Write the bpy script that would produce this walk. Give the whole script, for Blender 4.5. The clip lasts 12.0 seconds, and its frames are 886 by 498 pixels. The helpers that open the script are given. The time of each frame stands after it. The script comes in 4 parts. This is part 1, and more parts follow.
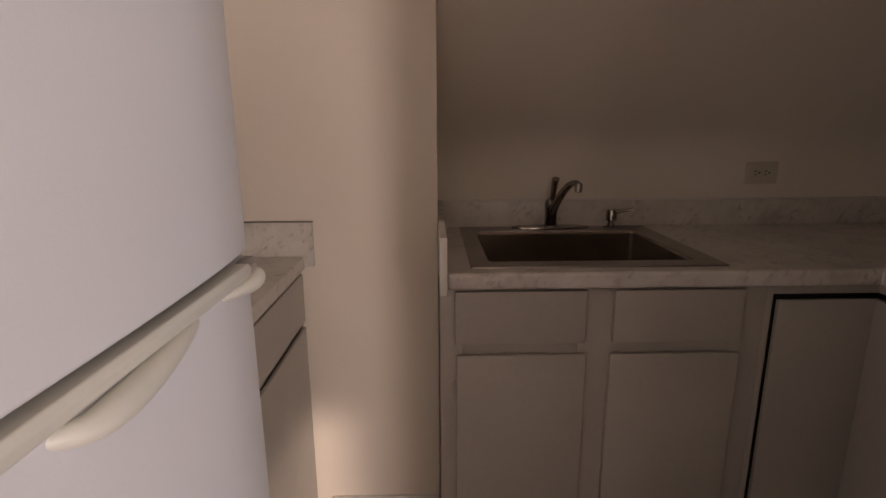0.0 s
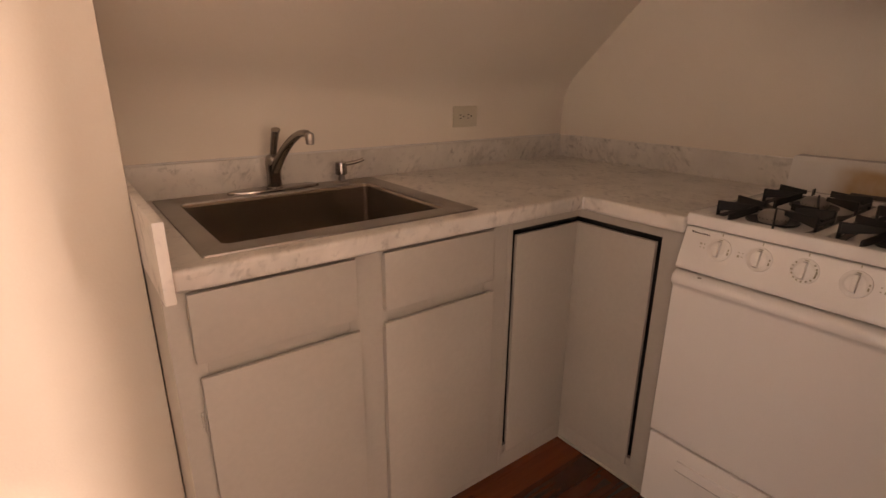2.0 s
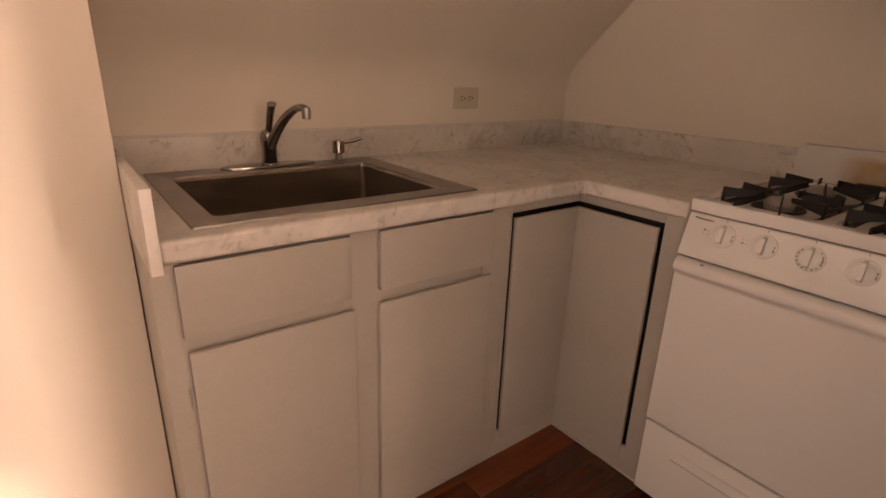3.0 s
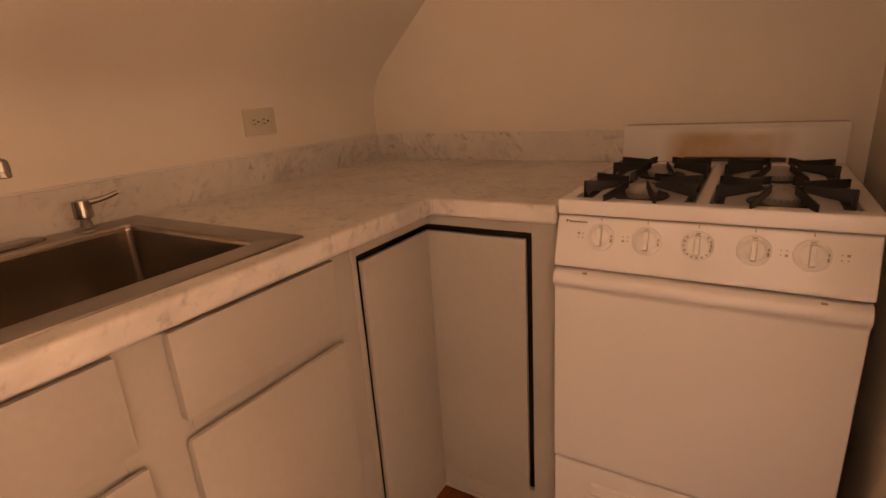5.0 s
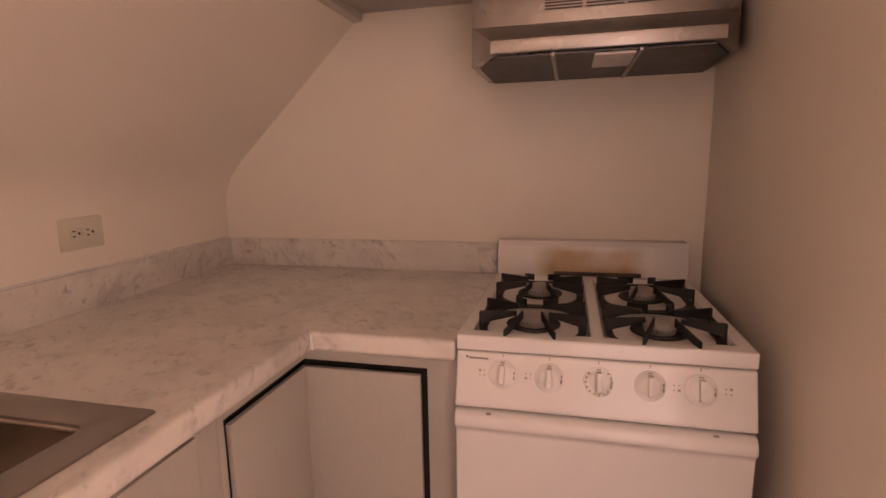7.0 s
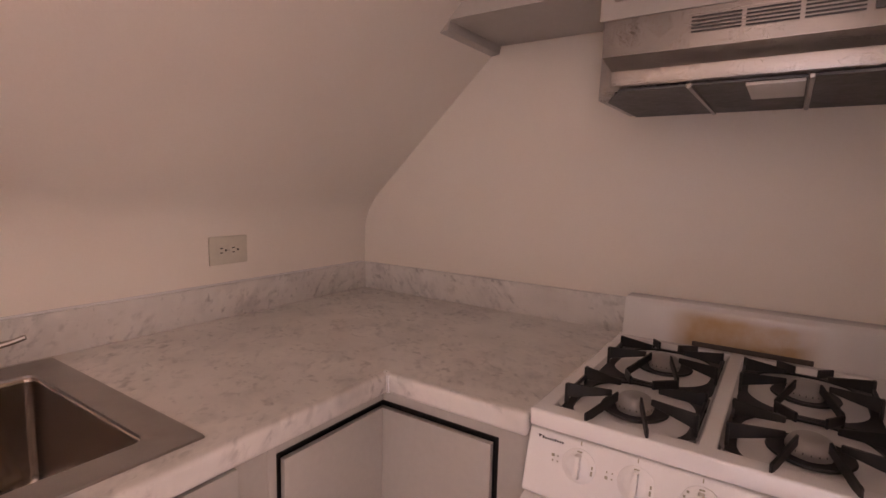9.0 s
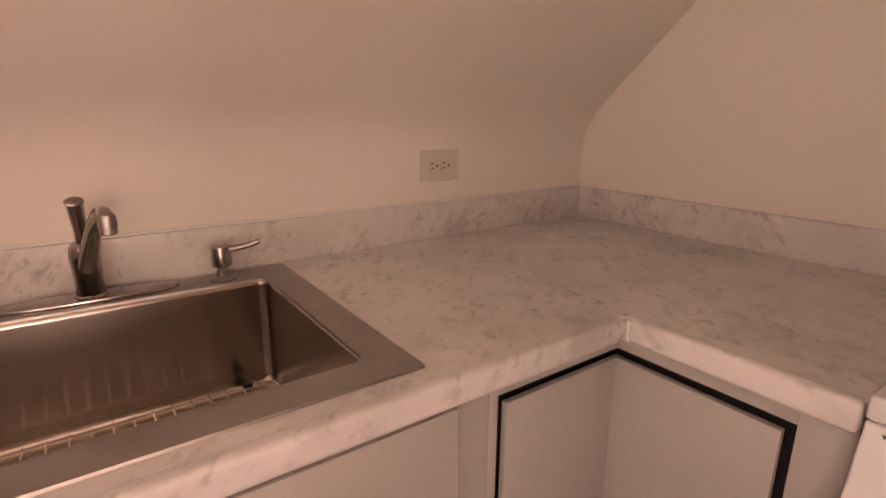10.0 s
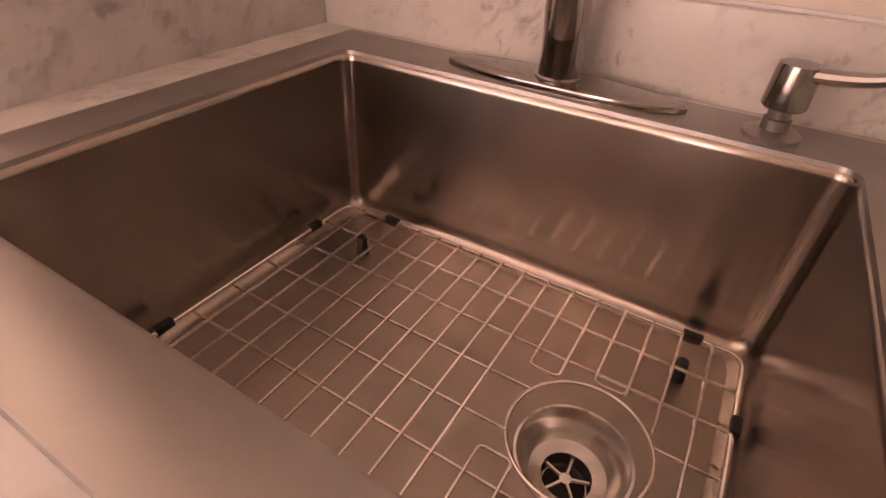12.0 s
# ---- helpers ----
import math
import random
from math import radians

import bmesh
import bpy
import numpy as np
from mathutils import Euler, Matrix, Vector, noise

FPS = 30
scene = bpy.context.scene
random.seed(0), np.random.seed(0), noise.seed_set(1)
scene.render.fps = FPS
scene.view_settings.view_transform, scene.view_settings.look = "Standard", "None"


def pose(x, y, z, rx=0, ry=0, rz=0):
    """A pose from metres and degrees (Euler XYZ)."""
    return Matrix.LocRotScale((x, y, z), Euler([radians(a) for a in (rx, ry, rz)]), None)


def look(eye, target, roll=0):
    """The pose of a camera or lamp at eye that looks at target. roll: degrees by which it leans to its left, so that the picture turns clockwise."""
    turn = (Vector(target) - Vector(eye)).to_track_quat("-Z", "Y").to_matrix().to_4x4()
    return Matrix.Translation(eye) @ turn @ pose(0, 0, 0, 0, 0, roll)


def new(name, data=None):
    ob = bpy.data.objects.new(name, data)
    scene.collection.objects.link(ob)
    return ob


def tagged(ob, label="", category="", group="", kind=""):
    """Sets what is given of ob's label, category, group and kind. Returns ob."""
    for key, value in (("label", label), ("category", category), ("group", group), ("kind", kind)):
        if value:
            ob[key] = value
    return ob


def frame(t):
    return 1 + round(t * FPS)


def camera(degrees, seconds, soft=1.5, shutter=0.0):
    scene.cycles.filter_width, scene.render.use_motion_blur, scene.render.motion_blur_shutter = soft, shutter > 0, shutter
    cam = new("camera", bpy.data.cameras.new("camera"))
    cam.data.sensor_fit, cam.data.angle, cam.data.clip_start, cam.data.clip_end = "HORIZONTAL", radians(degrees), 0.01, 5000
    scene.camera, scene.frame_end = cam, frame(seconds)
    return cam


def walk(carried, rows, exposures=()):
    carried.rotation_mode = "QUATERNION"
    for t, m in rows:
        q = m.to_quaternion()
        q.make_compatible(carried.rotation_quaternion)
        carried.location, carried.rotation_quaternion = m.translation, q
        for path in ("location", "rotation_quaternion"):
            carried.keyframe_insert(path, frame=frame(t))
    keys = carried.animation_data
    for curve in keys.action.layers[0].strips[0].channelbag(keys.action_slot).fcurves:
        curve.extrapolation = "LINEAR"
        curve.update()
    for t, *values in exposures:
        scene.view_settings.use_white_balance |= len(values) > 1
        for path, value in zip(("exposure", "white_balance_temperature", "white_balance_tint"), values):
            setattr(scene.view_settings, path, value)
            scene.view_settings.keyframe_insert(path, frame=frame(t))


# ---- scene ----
# camera and walk: seconds, place in metres, yaw, pitch, roll in degrees
cam = camera(82.0, 12.0, soft=1.5)
ROWS = [
    (0.0, -1.858, -1.952, 1.269, -1.21, -12.97, 0.32),
    (0.5, -1.904, -1.819, 1.270, -10.98, -12.99, 0.96),
    (1.0, -1.917, -1.739, 1.274, -23.70, -14.42, 0.42),
    (1.5, -1.935, -1.669, 1.247, -33.50, -17.49, -0.20),
    (2.0, -1.944, -1.659, 1.237, -36.79, -18.05, -0.40),
    (2.5, -1.951, -1.656, 1.221, -35.60, -19.54, -0.58),
    (4.5, -1.763, -1.473, 1.173, -49.17, -14.85, -2.90),
    (5.0, -1.730, -1.377, 1.168, -59.00, -17.34, 3.65),
    (5.5, -1.767, -1.323, 1.100, -67.37, -19.43, 2.75),
    (6.0, -1.777, -1.278, 1.110, -68.21, -17.66, 4.58),
    (6.5, -1.712, -1.250, 1.183, -73.02, -11.18, 1.38),
    (7.0, -1.648, -1.232, 1.276, -76.32, -9.83, 1.07),
    (7.2, -1.636, -1.241, 1.297, -77.46, -8.19, 0.21),
    (8.8, -1.512, -1.328, 1.346, -66.33, -6.12, -0.20),
    (9.0, -1.482, -1.364, 1.314, -55.99, -7.18, -1.30),
    (9.5, -1.463, -1.369, 1.268, -38.37, -10.55, -1.48),
    (10.0, -1.404, -1.164, 1.245, -35.31, -14.81, -0.36),
    (10.5, -1.359, -0.905, 1.216, -26.90, -20.36, -2.76),
    (11.0, -1.168, -0.702, 1.128, 3.40, -28.20, -5.70),
    (11.5, -1.197, -0.651, 1.093, 21.19, -36.29, -4.65),
    (12.0, -1.231, -0.656, 1.110, 31.33, -36.76, -2.36),
]
EXPOSURES = [
    (0.0, -0.06, 7516, 29),
    (0.5, 0.50, 7723, 28),
    (1.0, 0.84, 8308, 34),
    (1.5, 1.25, 9226, 39),
    (2.0, 1.58, 9500, 37),
    (2.5, 1.65, 9251, 37),
    (4.5, 1.18, 15350, 49),
    (5.0, 1.68, 17359, 53),
    (5.5, 2.10, 12111, 58),
    (6.0, 2.12, 11764, 57),
    (7.0, 2.07, 9523, 54),
    (8.8, 2.07, 7135, 49),
    (9.0, 2.11, 7457, 46),
    (9.5, 2.14, 8133, 49),
    (10.0, 2.27, 8604, 47),
    (10.5, 2.27, 8150, 45),
    (11.0, 2.17, 8700, 50),
    (11.5, 2.62, 9142, 50),
    (12.0, 2.70, 8220, 51),
]
walk(cam, [(t, pose(x, y, z, 90 + pitch, roll, yaw)) for t, x, y, z, yaw, pitch, roll in ROWS], EXPOSURES)

# daylight: a low hazy sun through the narrow rear window lays a strip of light over the floor and up the foot of the stub wall
SUN_WAY = Vector((-2.95, 5.3, -1.3)).normalized()
SUN_UP, SUN_ROUND = math.asin(-SUN_WAY.z), math.atan2(-SUN_WAY.x, -SUN_WAY.y)
sun_data = bpy.data.lights.new("sun", "SUN")
sun_data.energy, sun_data.angle, sun_data.color = 1.5, radians(1.3), (1.0, 0.93, 0.83)
new("sun", sun_data).matrix_basis = look((6.0, -14.0, 5.0), Vector((6.0, -14.0, 5.0)) + SUN_WAY)
world = bpy.data.worlds.new("sky")
scene.world = world
world.use_nodes = True
sky = world.node_tree.nodes.new("ShaderNodeTexSky")
sky.sky_type, sky.sun_disc, sky.sun_elevation, sky.sun_rotation = "NISHITA", False, SUN_UP, SUN_ROUND
back = world.node_tree.nodes["Background"]
back.inputs["Strength"].default_value = 0.05
world.node_tree.links.new(sky.outputs[0], back.inputs["Color"])


def window_lamp(name, eye, target, width, height, watts, colour):
    """An area lamp for the sky's light in an opening out of view."""
    data = bpy.data.lights.new(name, "AREA")
    data.shape, data.size, data.size_y, data.energy, data.color = "RECTANGLE", width, height, watts, colour
    ob = new(name, data)
    ob.matrix_basis = look(eye, target)
    return ob


window_lamp("window_light", (2.17, -4.05, 1.3), (0.0, -4.05, 1.3), 1.46, 1.36, 74, (0.66, 0.84, 1.0))
window_lamp("unseen_rear_light", (0.95, -6.37, 1.20), (0.95, -4.0, 1.20), 0.46, 1.26, 84, (0.95, 0.96, 0.95))
# weak added fill that lifts the sink side; no window is known here
window_lamp("unseen_rear_light", (-1.75, -6.37, 1.43), (-1.75, -4.0, 1.40), 0.46, 1.1, 5, (1.0, 0.95, 0.88))


# ---- materials ----
def material(name, rough=0.5, metal=0.0, coat=0.0):
    m = bpy.data.materials.new(name)
    m.use_nodes = True
    nt = m.node_tree
    b = nt.nodes["Principled BSDF"]
    b.inputs["Roughness"].default_value = rough
    b.inputs["Metallic"].default_value = metal
    b.inputs["Coat Weight"].default_value = coat
    b.inputs["Coat Roughness"].default_value = 0.08
    return m, nt, b


def where(nt, scale=(1, 1, 1)):
    tc = nt.nodes.new("ShaderNodeNewGeometry")
    mp = nt.nodes.new("ShaderNodeMapping")
    mp.inputs["Scale"].default_value = scale
    nt.links.new(tc.outputs["Position"], mp.inputs["Vector"])
    return mp.outputs[0]


def noise_at(nt, vec, scale, detail=4, rough=0.55, distort=0.0):
    n = nt.nodes.new("ShaderNodeTexNoise")
    n.inputs["Scale"].default_value, n.inputs["Detail"].default_value = scale, detail
    n.inputs["Roughness"].default_value, n.inputs["Distortion"].default_value = rough, distort
    nt.links.new(vec, n.inputs["Vector"])
    return n.outputs["Fac"]


def ramp(nt, fac, stops):
    r = nt.nodes.new("ShaderNodeValToRGB")
    while len(r.color_ramp.elements) < len(stops):
        r.color_ramp.elements.new(0.5)
    for e, (p, c) in zip(r.color_ramp.elements, stops):
        e.position, e.color = p, (*c, 1) if len(c) == 3 else c
    nt.links.new(fac, r.inputs[0])
    return r.outputs[0]


def mix(nt, fac, a, b, blend="MIX"):
    n = nt.nodes.new("ShaderNodeMix")
    n.data_type, n.blend_type = "RGBA", blend
    for sock, v in ((n.inputs[0], fac), (n.inputs[6], a), (n.inputs[7], b)):
        if isinstance(v, (int, float)):
            sock.default_value = v
        elif isinstance(v, tuple):
            sock.default_value = (*v, 1)
        else:
            nt.links.new(v, sock)
    return n.outputs[2]


def bump(nt, b, height, strength, distance):
    n = nt.nodes.new("ShaderNodeBump")
    n.inputs["Strength"].default_value, n.inputs["Distance"].default_value = strength, distance
    nt.links.new(height, n.inputs["Height"])
    nt.links.new(n.outputs[0], b.inputs["Normal"])


def v_scaled(nt, vec, k):
    n = nt.nodes.new("ShaderNodeVectorMath")
    n.operation = "SCALE"
    n.inputs["Scale"].default_value = k
    nt.links.new(vec, n.inputs[0])
    return n.outputs[0]


def painted(name, colour, dirt, rough, grain=90, relief=0.0006, coat=0.0, uneven=0.07):
    """Paint with faint stains, roller grain and uneven gloss."""
    m, nt, b = material(name, rough, 0, coat)
    v = where(nt)
    broad, fine = noise_at(nt, v, 1.7, 5), noise_at(nt, v, grain, 3)
    col = mix(nt, ramp(nt, broad, [(0.35, (0, 0, 0)), (0.75, (1, 1, 1))]), colour, dirt)
    nt.links.new(mix(nt, 0.06, col, fine, "OVERLAY"), b.inputs["Base Color"])
    nt.links.new(ramp(nt, noise_at(nt, v, 6, 4), [(0.2, (rough - uneven,) * 3), (0.8, (rough + uneven,) * 3)]), b.inputs["Roughness"])
    bump(nt, b, fine, 0.35, relief)
    return m


def times(nt, a, b):
    n = nt.nodes.new("ShaderNodeMath")
    n.operation = "MULTIPLY"
    for sock, v in zip(n.inputs, (a, b)):
        if isinstance(v, (int, float)):
            sock.default_value = v
        else:
            nt.links.new(v, sock)
    return n.outputs[0]


def marble_laminate():
    """Pale marble print: soft clouds, grey smears and short slanted strokes that come and go in patches."""
    m, nt, b = material("marble_laminate", 0.30)
    v = where(nt)
    nz = nt.nodes.new("ShaderNodeTexNoise")
    nz.inputs["Scale"].default_value, nz.inputs["Detail"].default_value = 9.0, 3
    nt.links.new(v, nz.inputs["Vector"])
    warp = nt.nodes.new("ShaderNodeMix")
    warp.data_type = "VECTOR"
    warp.inputs[0].default_value = 0.045
    nt.links.new(v, warp.inputs[4])
    nt.links.new(nz.outputs["Color"], warp.inputs[5])

    def along(way, long, short):
        """Space drawn out along a slanted way: long and short are the sizes of its marks in metres."""
        turn = Vector(way).to_track_quat("X", "Z").to_euler()
        mp = nt.nodes.new("ShaderNodeMapping")
        mp.vector_type = "TEXTURE"
        mp.inputs["Rotation"].default_value, mp.inputs["Scale"].default_value = turn, (long, short, short)
        nt.links.new(warp.outputs[1], mp.inputs["Vector"])
        return mp.outputs[0]

    def strokes(vec, lo, hi, detail=2):
        return ramp(nt, noise_at(nt, vec, 1.0, detail, 0.5), [(lo, (0, 0, 0)), (hi, (1, 1, 1))])
    slant = (0.58, 0.52, 0.62)
    col = mix(nt, strokes(v_scaled(nt, v, 7.0), 0.30, 0.70, 5), (0.74, 0.70, 0.65), (0.60, 0.565, 0.52))
    patch = ramp(nt, noise_at(nt, v, 6.5, 3), [(0.40, (0, 0, 0)), (0.60, (1, 1, 1))])
    other = ramp(nt, noise_at(nt, v, 11.0, 2), [(0.42, (0, 0, 0)), (0.60, (1, 1, 1))])
    col = mix(nt, times(nt, strokes(along(slant, 0.11, 0.036), 0.46, 0.72), times(nt, patch, 0.65)), col, (0.42, 0.40, 0.375))
    col = mix(nt, times(nt, strokes(along(slant, 0.085, 0.017), 0.54, 0.70, 3), times(nt, patch, 0.62)), col, (0.27, 0.25, 0.235))
    col = mix(nt, times(nt, strokes(along((0.2, 0.75, 0.5), 0.040, 0.016), 0.58, 0.74, 3), times(nt, other, 0.62)), col, (0.25, 0.23, 0.21))
    nt.links.new(col, b.inputs["Base Color"])
    nt.links.new(ramp(nt, noise_at(nt, v, 25, 4), [(0.3, (0.29,) * 3), (0.7, (0.34,) * 3)]), b.inputs["Roughness"])
    return m


def metal(name, colour, rough, stretch=(1, 1, 1), relief=0.0, smear=0.08, lay=0.0):
    m, nt, b = material(name, rough, 1.0)
    v = where(nt, stretch)
    brush = noise_at(nt, v, 60, 3)
    stain = noise_at(nt, where(nt), 9, 5)
    nt.links.new(mix(nt, ramp(nt, stain, [(0.4, (0, 0, 0)), (0.8, (1, 1, 1))]), colour, tuple(c * 0.88 for c in colour)), b.inputs["Base Color"])
    nt.links.new(ramp(nt, mix(nt, 0.5, brush, stain), [(0.3, (max(rough - smear, 0.02),) * 3), (0.7, (rough + smear,) * 3)]), b.inputs["Roughness"])
    if relief:
        bump(nt, b, brush, 0.3, relief)
    if lay:
        tan = nt.nodes.new("ShaderNodeTangent")
        tan.direction_type, tan.axis = "RADIAL", "Z"
        b.inputs["Anisotropic"].default_value, b.inputs["Anisotropic Rotation"].default_value = lay, 0.25
        nt.links.new(tan.outputs[0], b.inputs["Tangent"])
    return m


def wood_floor():
    m, nt, b = material("floor_boards", 0.13, 0, 0.4)
    info = nt.nodes.new("ShaderNodeObjectInfo")
    v = where(nt, (0.9, 9, 1))
    shift = nt.nodes.new("ShaderNodeVectorMath")
    shift.operation = "ADD"
    mul = nt.nodes.new("ShaderNodeMath")
    mul.operation = "MULTIPLY"
    mul.inputs[1].default_value = 37.0
    nt.links.new(info.outputs["Random"], mul.inputs[0])
    nt.links.new(v, shift.inputs[0])
    nt.links.new(mul.outputs[0], shift.inputs[1])
    grain = noise_at(nt, shift.outputs[0], 3.0, 6, 0.55, 0.6)
    col = ramp(nt, grain, [(0.2, (0.065, 0.013, 0.003)), (0.55, (0.115, 0.025, 0.006)), (0.85, (0.17, 0.042, 0.011))])
    tone = ramp(nt, info.outputs["Random"], [(0.0, (0.55, 0.55, 0.55)), (0.6, (1, 1, 1)), (1.0, (1.7, 1.5, 1.3))])
    nt.links.new(mix(nt, 1.0, col, tone, "MULTIPLY"), b.inputs["Base Color"])
    bump(nt, b, grain, 0.2, 0.0006)
    return m


def stained_enamel():
    """White stove enamel with a brown scorch patch."""
    m, nt, b = material("scorched_enamel", 0.25, 0, 0.3)
    v = where(nt)
    sep = nt.nodes.new("ShaderNodeSeparateXYZ")
    nt.links.new(v, sep.inputs[0])

    def band(out, lo0, lo1, hi1, hi0):
        r = nt.nodes.new("ShaderNodeMapRange")
        r.interpolation_type = "SMOOTHSTEP"
        r.inputs[1].default_value, r.inputs[2].default_value = lo0, lo1
        nt.links.new(out, r.inputs[0])
        s = nt.nodes.new("ShaderNodeMapRange")
        s.interpolation_type = "SMOOTHSTEP"
        s.inputs[1].default_value, s.inputs[2].default_value = hi0, hi1
        nt.links.new(out, s.inputs[0])
        p = nt.nodes.new("ShaderNodeMath")
        p.operation = "MULTIPLY"
        nt.links.new(r.outputs[0], p.inputs[0])
        nt.links.new(s.outputs[0], p.inputs[1])
        return p.outputs[0]
    p = nt.nodes.new("ShaderNodeMath")
    p.operation = "MULTIPLY"
    nt.links.new(band(sep.outputs[1], -1.48, -1.40, -1.20, -1.12), p.inputs[0])
    nt.links.new(band(sep.outputs[2], 0.90, 0.935, 0.99, 1.026), p.inputs[1])
    blot = ramp(nt, noise_at(nt, v, 14, 5), [(0.25, (0.65,) * 3), (0.7, (1, 1, 1))])
    scorch = nt.nodes.new("ShaderNodeMath")
    scorch.operation = "MULTIPLY"
    nt.links.new(p.outputs[0], scorch.inputs[0])
    nt.links.new(blot, scorch.inputs[1])
    nt.links.new(mix(nt, scorch.outputs[0], (0.74, 0.72, 0.69), (0.44, 0.27, 0.10)), b.inputs["Base Color"])
    return m


WALL = painted("wall_paint", (0.81, 0.745, 0.655), (0.76, 0.69, 0.60), 0.55, 160, 0.0008)
CEILING = painted("ceiling_paint", (0.81, 0.745, 0.655), (0.77, 0.70, 0.61), 0.6, 160, 0.0008)
CABINET = painted("cabinet_paint", (0.46, 0.43, 0.385), (0.40, 0.372, 0.332), 0.38, 70, 0.0005)
SOOT = painted("soot", (0.055, 0.045, 0.038), (0.09, 0.07, 0.055), 0.7)
# near-black colour for the shade inside the corner cabinet's door gap
GAP_SHADE = painted("gap_shade", (0.012, 0.011, 0.011), (0.02, 0.018, 0.016), 0.6)
MARBLE = marble_laminate()
EDGE = painted("laminate_backing", (0.16, 0.145, 0.13), (0.20, 0.18, 0.16), 0.7)
STEEL = metal("brushed_steel", (0.44, 0.385, 0.335), 0.21, (1, 1, 0.03), 0.0, 0.02, 0.88)
STEEL_BOTTOM = metal("brushed_steel_bottom", (0.46, 0.40, 0.345), 0.40, (1, 0.2, 1), 0.0, 0.01)
STEEL_RIM = metal("brushed_steel_rim", (0.38, 0.355, 0.33), 0.40, (40, 2, 2), 0.00006)
HOOD_STEEL = metal("hood_steel", (0.37, 0.352, 0.338), 0.30, (4, 2, 60), 0.00004)
NICKEL = metal("dark_nickel", (0.36, 0.33, 0.305), 0.17, (1, 1, 1), 0, 0.05)
WIRE = metal("wire_steel", (0.86, 0.82, 0.78), 0.22, (1, 1, 1), 0.0, 0.02)
ENAMEL = painted("white_enamel", (0.77, 0.755, 0.735), (0.755, 0.738, 0.715), 0.19, 200, 0.00006, 0.4, 0.015)
ENAMEL_SCORCHED = stained_enamel()
FRIDGE = painted("fridge_enamel", (0.78, 0.785, 0.79), (0.74, 0.745, 0.75), 0.4, 260, 0.0005)
FRIDGE_TRIM = painted("fridge_trim", (0.73, 0.715, 0.63), (0.69, 0.675, 0.59), 0.35)
IRON = painted("cast_iron", (0.011, 0.0105, 0.0105), (0.02, 0.018, 0.017), 0.55, 150, 0.0006)
BURNER = painted("burner_cap", (0.33, 0.305, 0.28), (0.20, 0.18, 0.16), 0.42)
BLACK = painted("black_plastic", (0.02, 0.02, 0.021), (0.035, 0.034, 0.033), 0.35)
FILTER = metal("filter_mesh", (0.10, 0.10, 0.10), 0.5, (1, 1, 1), 0.0, 0.1)
LENS = painted("lamp_lens", (0.62, 0.60, 0.57), (0.56, 0.54, 0.51), 0.35)
IVORY = painted("ivory_plastic", (0.62, 0.575, 0.47), (0.58, 0.53, 0.43), 0.35)
KNOB = painted("knob_plastic", (0.76, 0.745, 0.72), (0.72, 0.70, 0.67), 0.3)
PRINT = painted("printed_ink", (0.06, 0.055, 0.05), (0.09, 0.08, 0.07), 0.5)
GREEN = painted("pale_print", (0.33, 0.32, 0.24), (0.36, 0.34, 0.26), 0.5)
WOOD = wood_floor()
RUBBER = painted("black_rubber", (0.012, 0.011, 0.011), (0.02, 0.018, 0.017), 0.55)
HINGE = painted("hinge_paint", (0.50, 0.47, 0.43), (0.16, 0.14, 0.12), 0.4, 120)
DRAIN = metal("drain_steel", (0.66, 0.63, 0.59), 0.20)
DARK = painted("drain_shadow", (0.01, 0.01, 0.01), (0.015, 0.014, 0.014), 0.8)


# ---- helpers for shapes ----
def smooth(bm, angle=35):
    for f in bm.faces:
        f.smooth = True
    for e in bm.edges:
        if len(e.link_faces) == 2 and e.calc_face_angle(0) > radians(angle):
            e.smooth = False


def rounded(bm, r, segs=2, sharp=30):
    edges = [e for e in bm.edges if len(e.link_faces) == 2 and e.calc_face_angle(0) > radians(sharp)]
    if r > 0:
        bmesh.ops.bevel(bm, geom=edges, offset=r, segments=segs, profile=0.6, affect="EDGES", clamp_overlap=True)
    return bm


def box(lo, hi, r=0.0, segs=2, bm=None):
    """A box between two corners with rounded edges, added to bm if given."""
    one = bmesh.new()
    bmesh.ops.create_cube(one, size=1)
    lo, hi = [min(a, b) for a, b in zip(lo, hi)], [max(a, b) for a, b in zip(lo, hi)]
    for v in one.verts:
        v.co = Vector([(l + h) / 2 + c * (h - l) for l, h, c in zip(lo, hi, v.co)])
    rounded(one, r, segs)
    return into(one, bm)


def into(one, bm):
    if bm is None:
        return one
    me = bpy.data.meshes.new("tmp")
    one.to_mesh(me)
    one.free()
    bm.from_mesh(me)
    bpy.data.meshes.remove(me)
    return bm


def prism(outline, axis, lo, hi, r=0.0, segs=2, bm=None):
    """An outline of (a, b) pairs in the plane across axis, drawn out from lo to hi."""
    one = bmesh.new()

    def put(a, b, c):
        return {"x": (c, a, b), "y": (a, c, b), "z": (a, b, c)}[axis]
    low = [one.verts.new(put(a, b, lo)) for a, b in outline]
    top = [one.verts.new(put(a, b, hi)) for a, b in outline]
    one.faces.new(low)
    one.faces.new(top)
    for i in range(len(outline)):
        j = (i + 1) % len(outline)
        one.faces.new((low[i], low[j], top[j], top[i]))
    bmesh.ops.recalc_face_normals(one, faces=one.faces)
    rounded(one, r, segs)
    return into(one, bm)


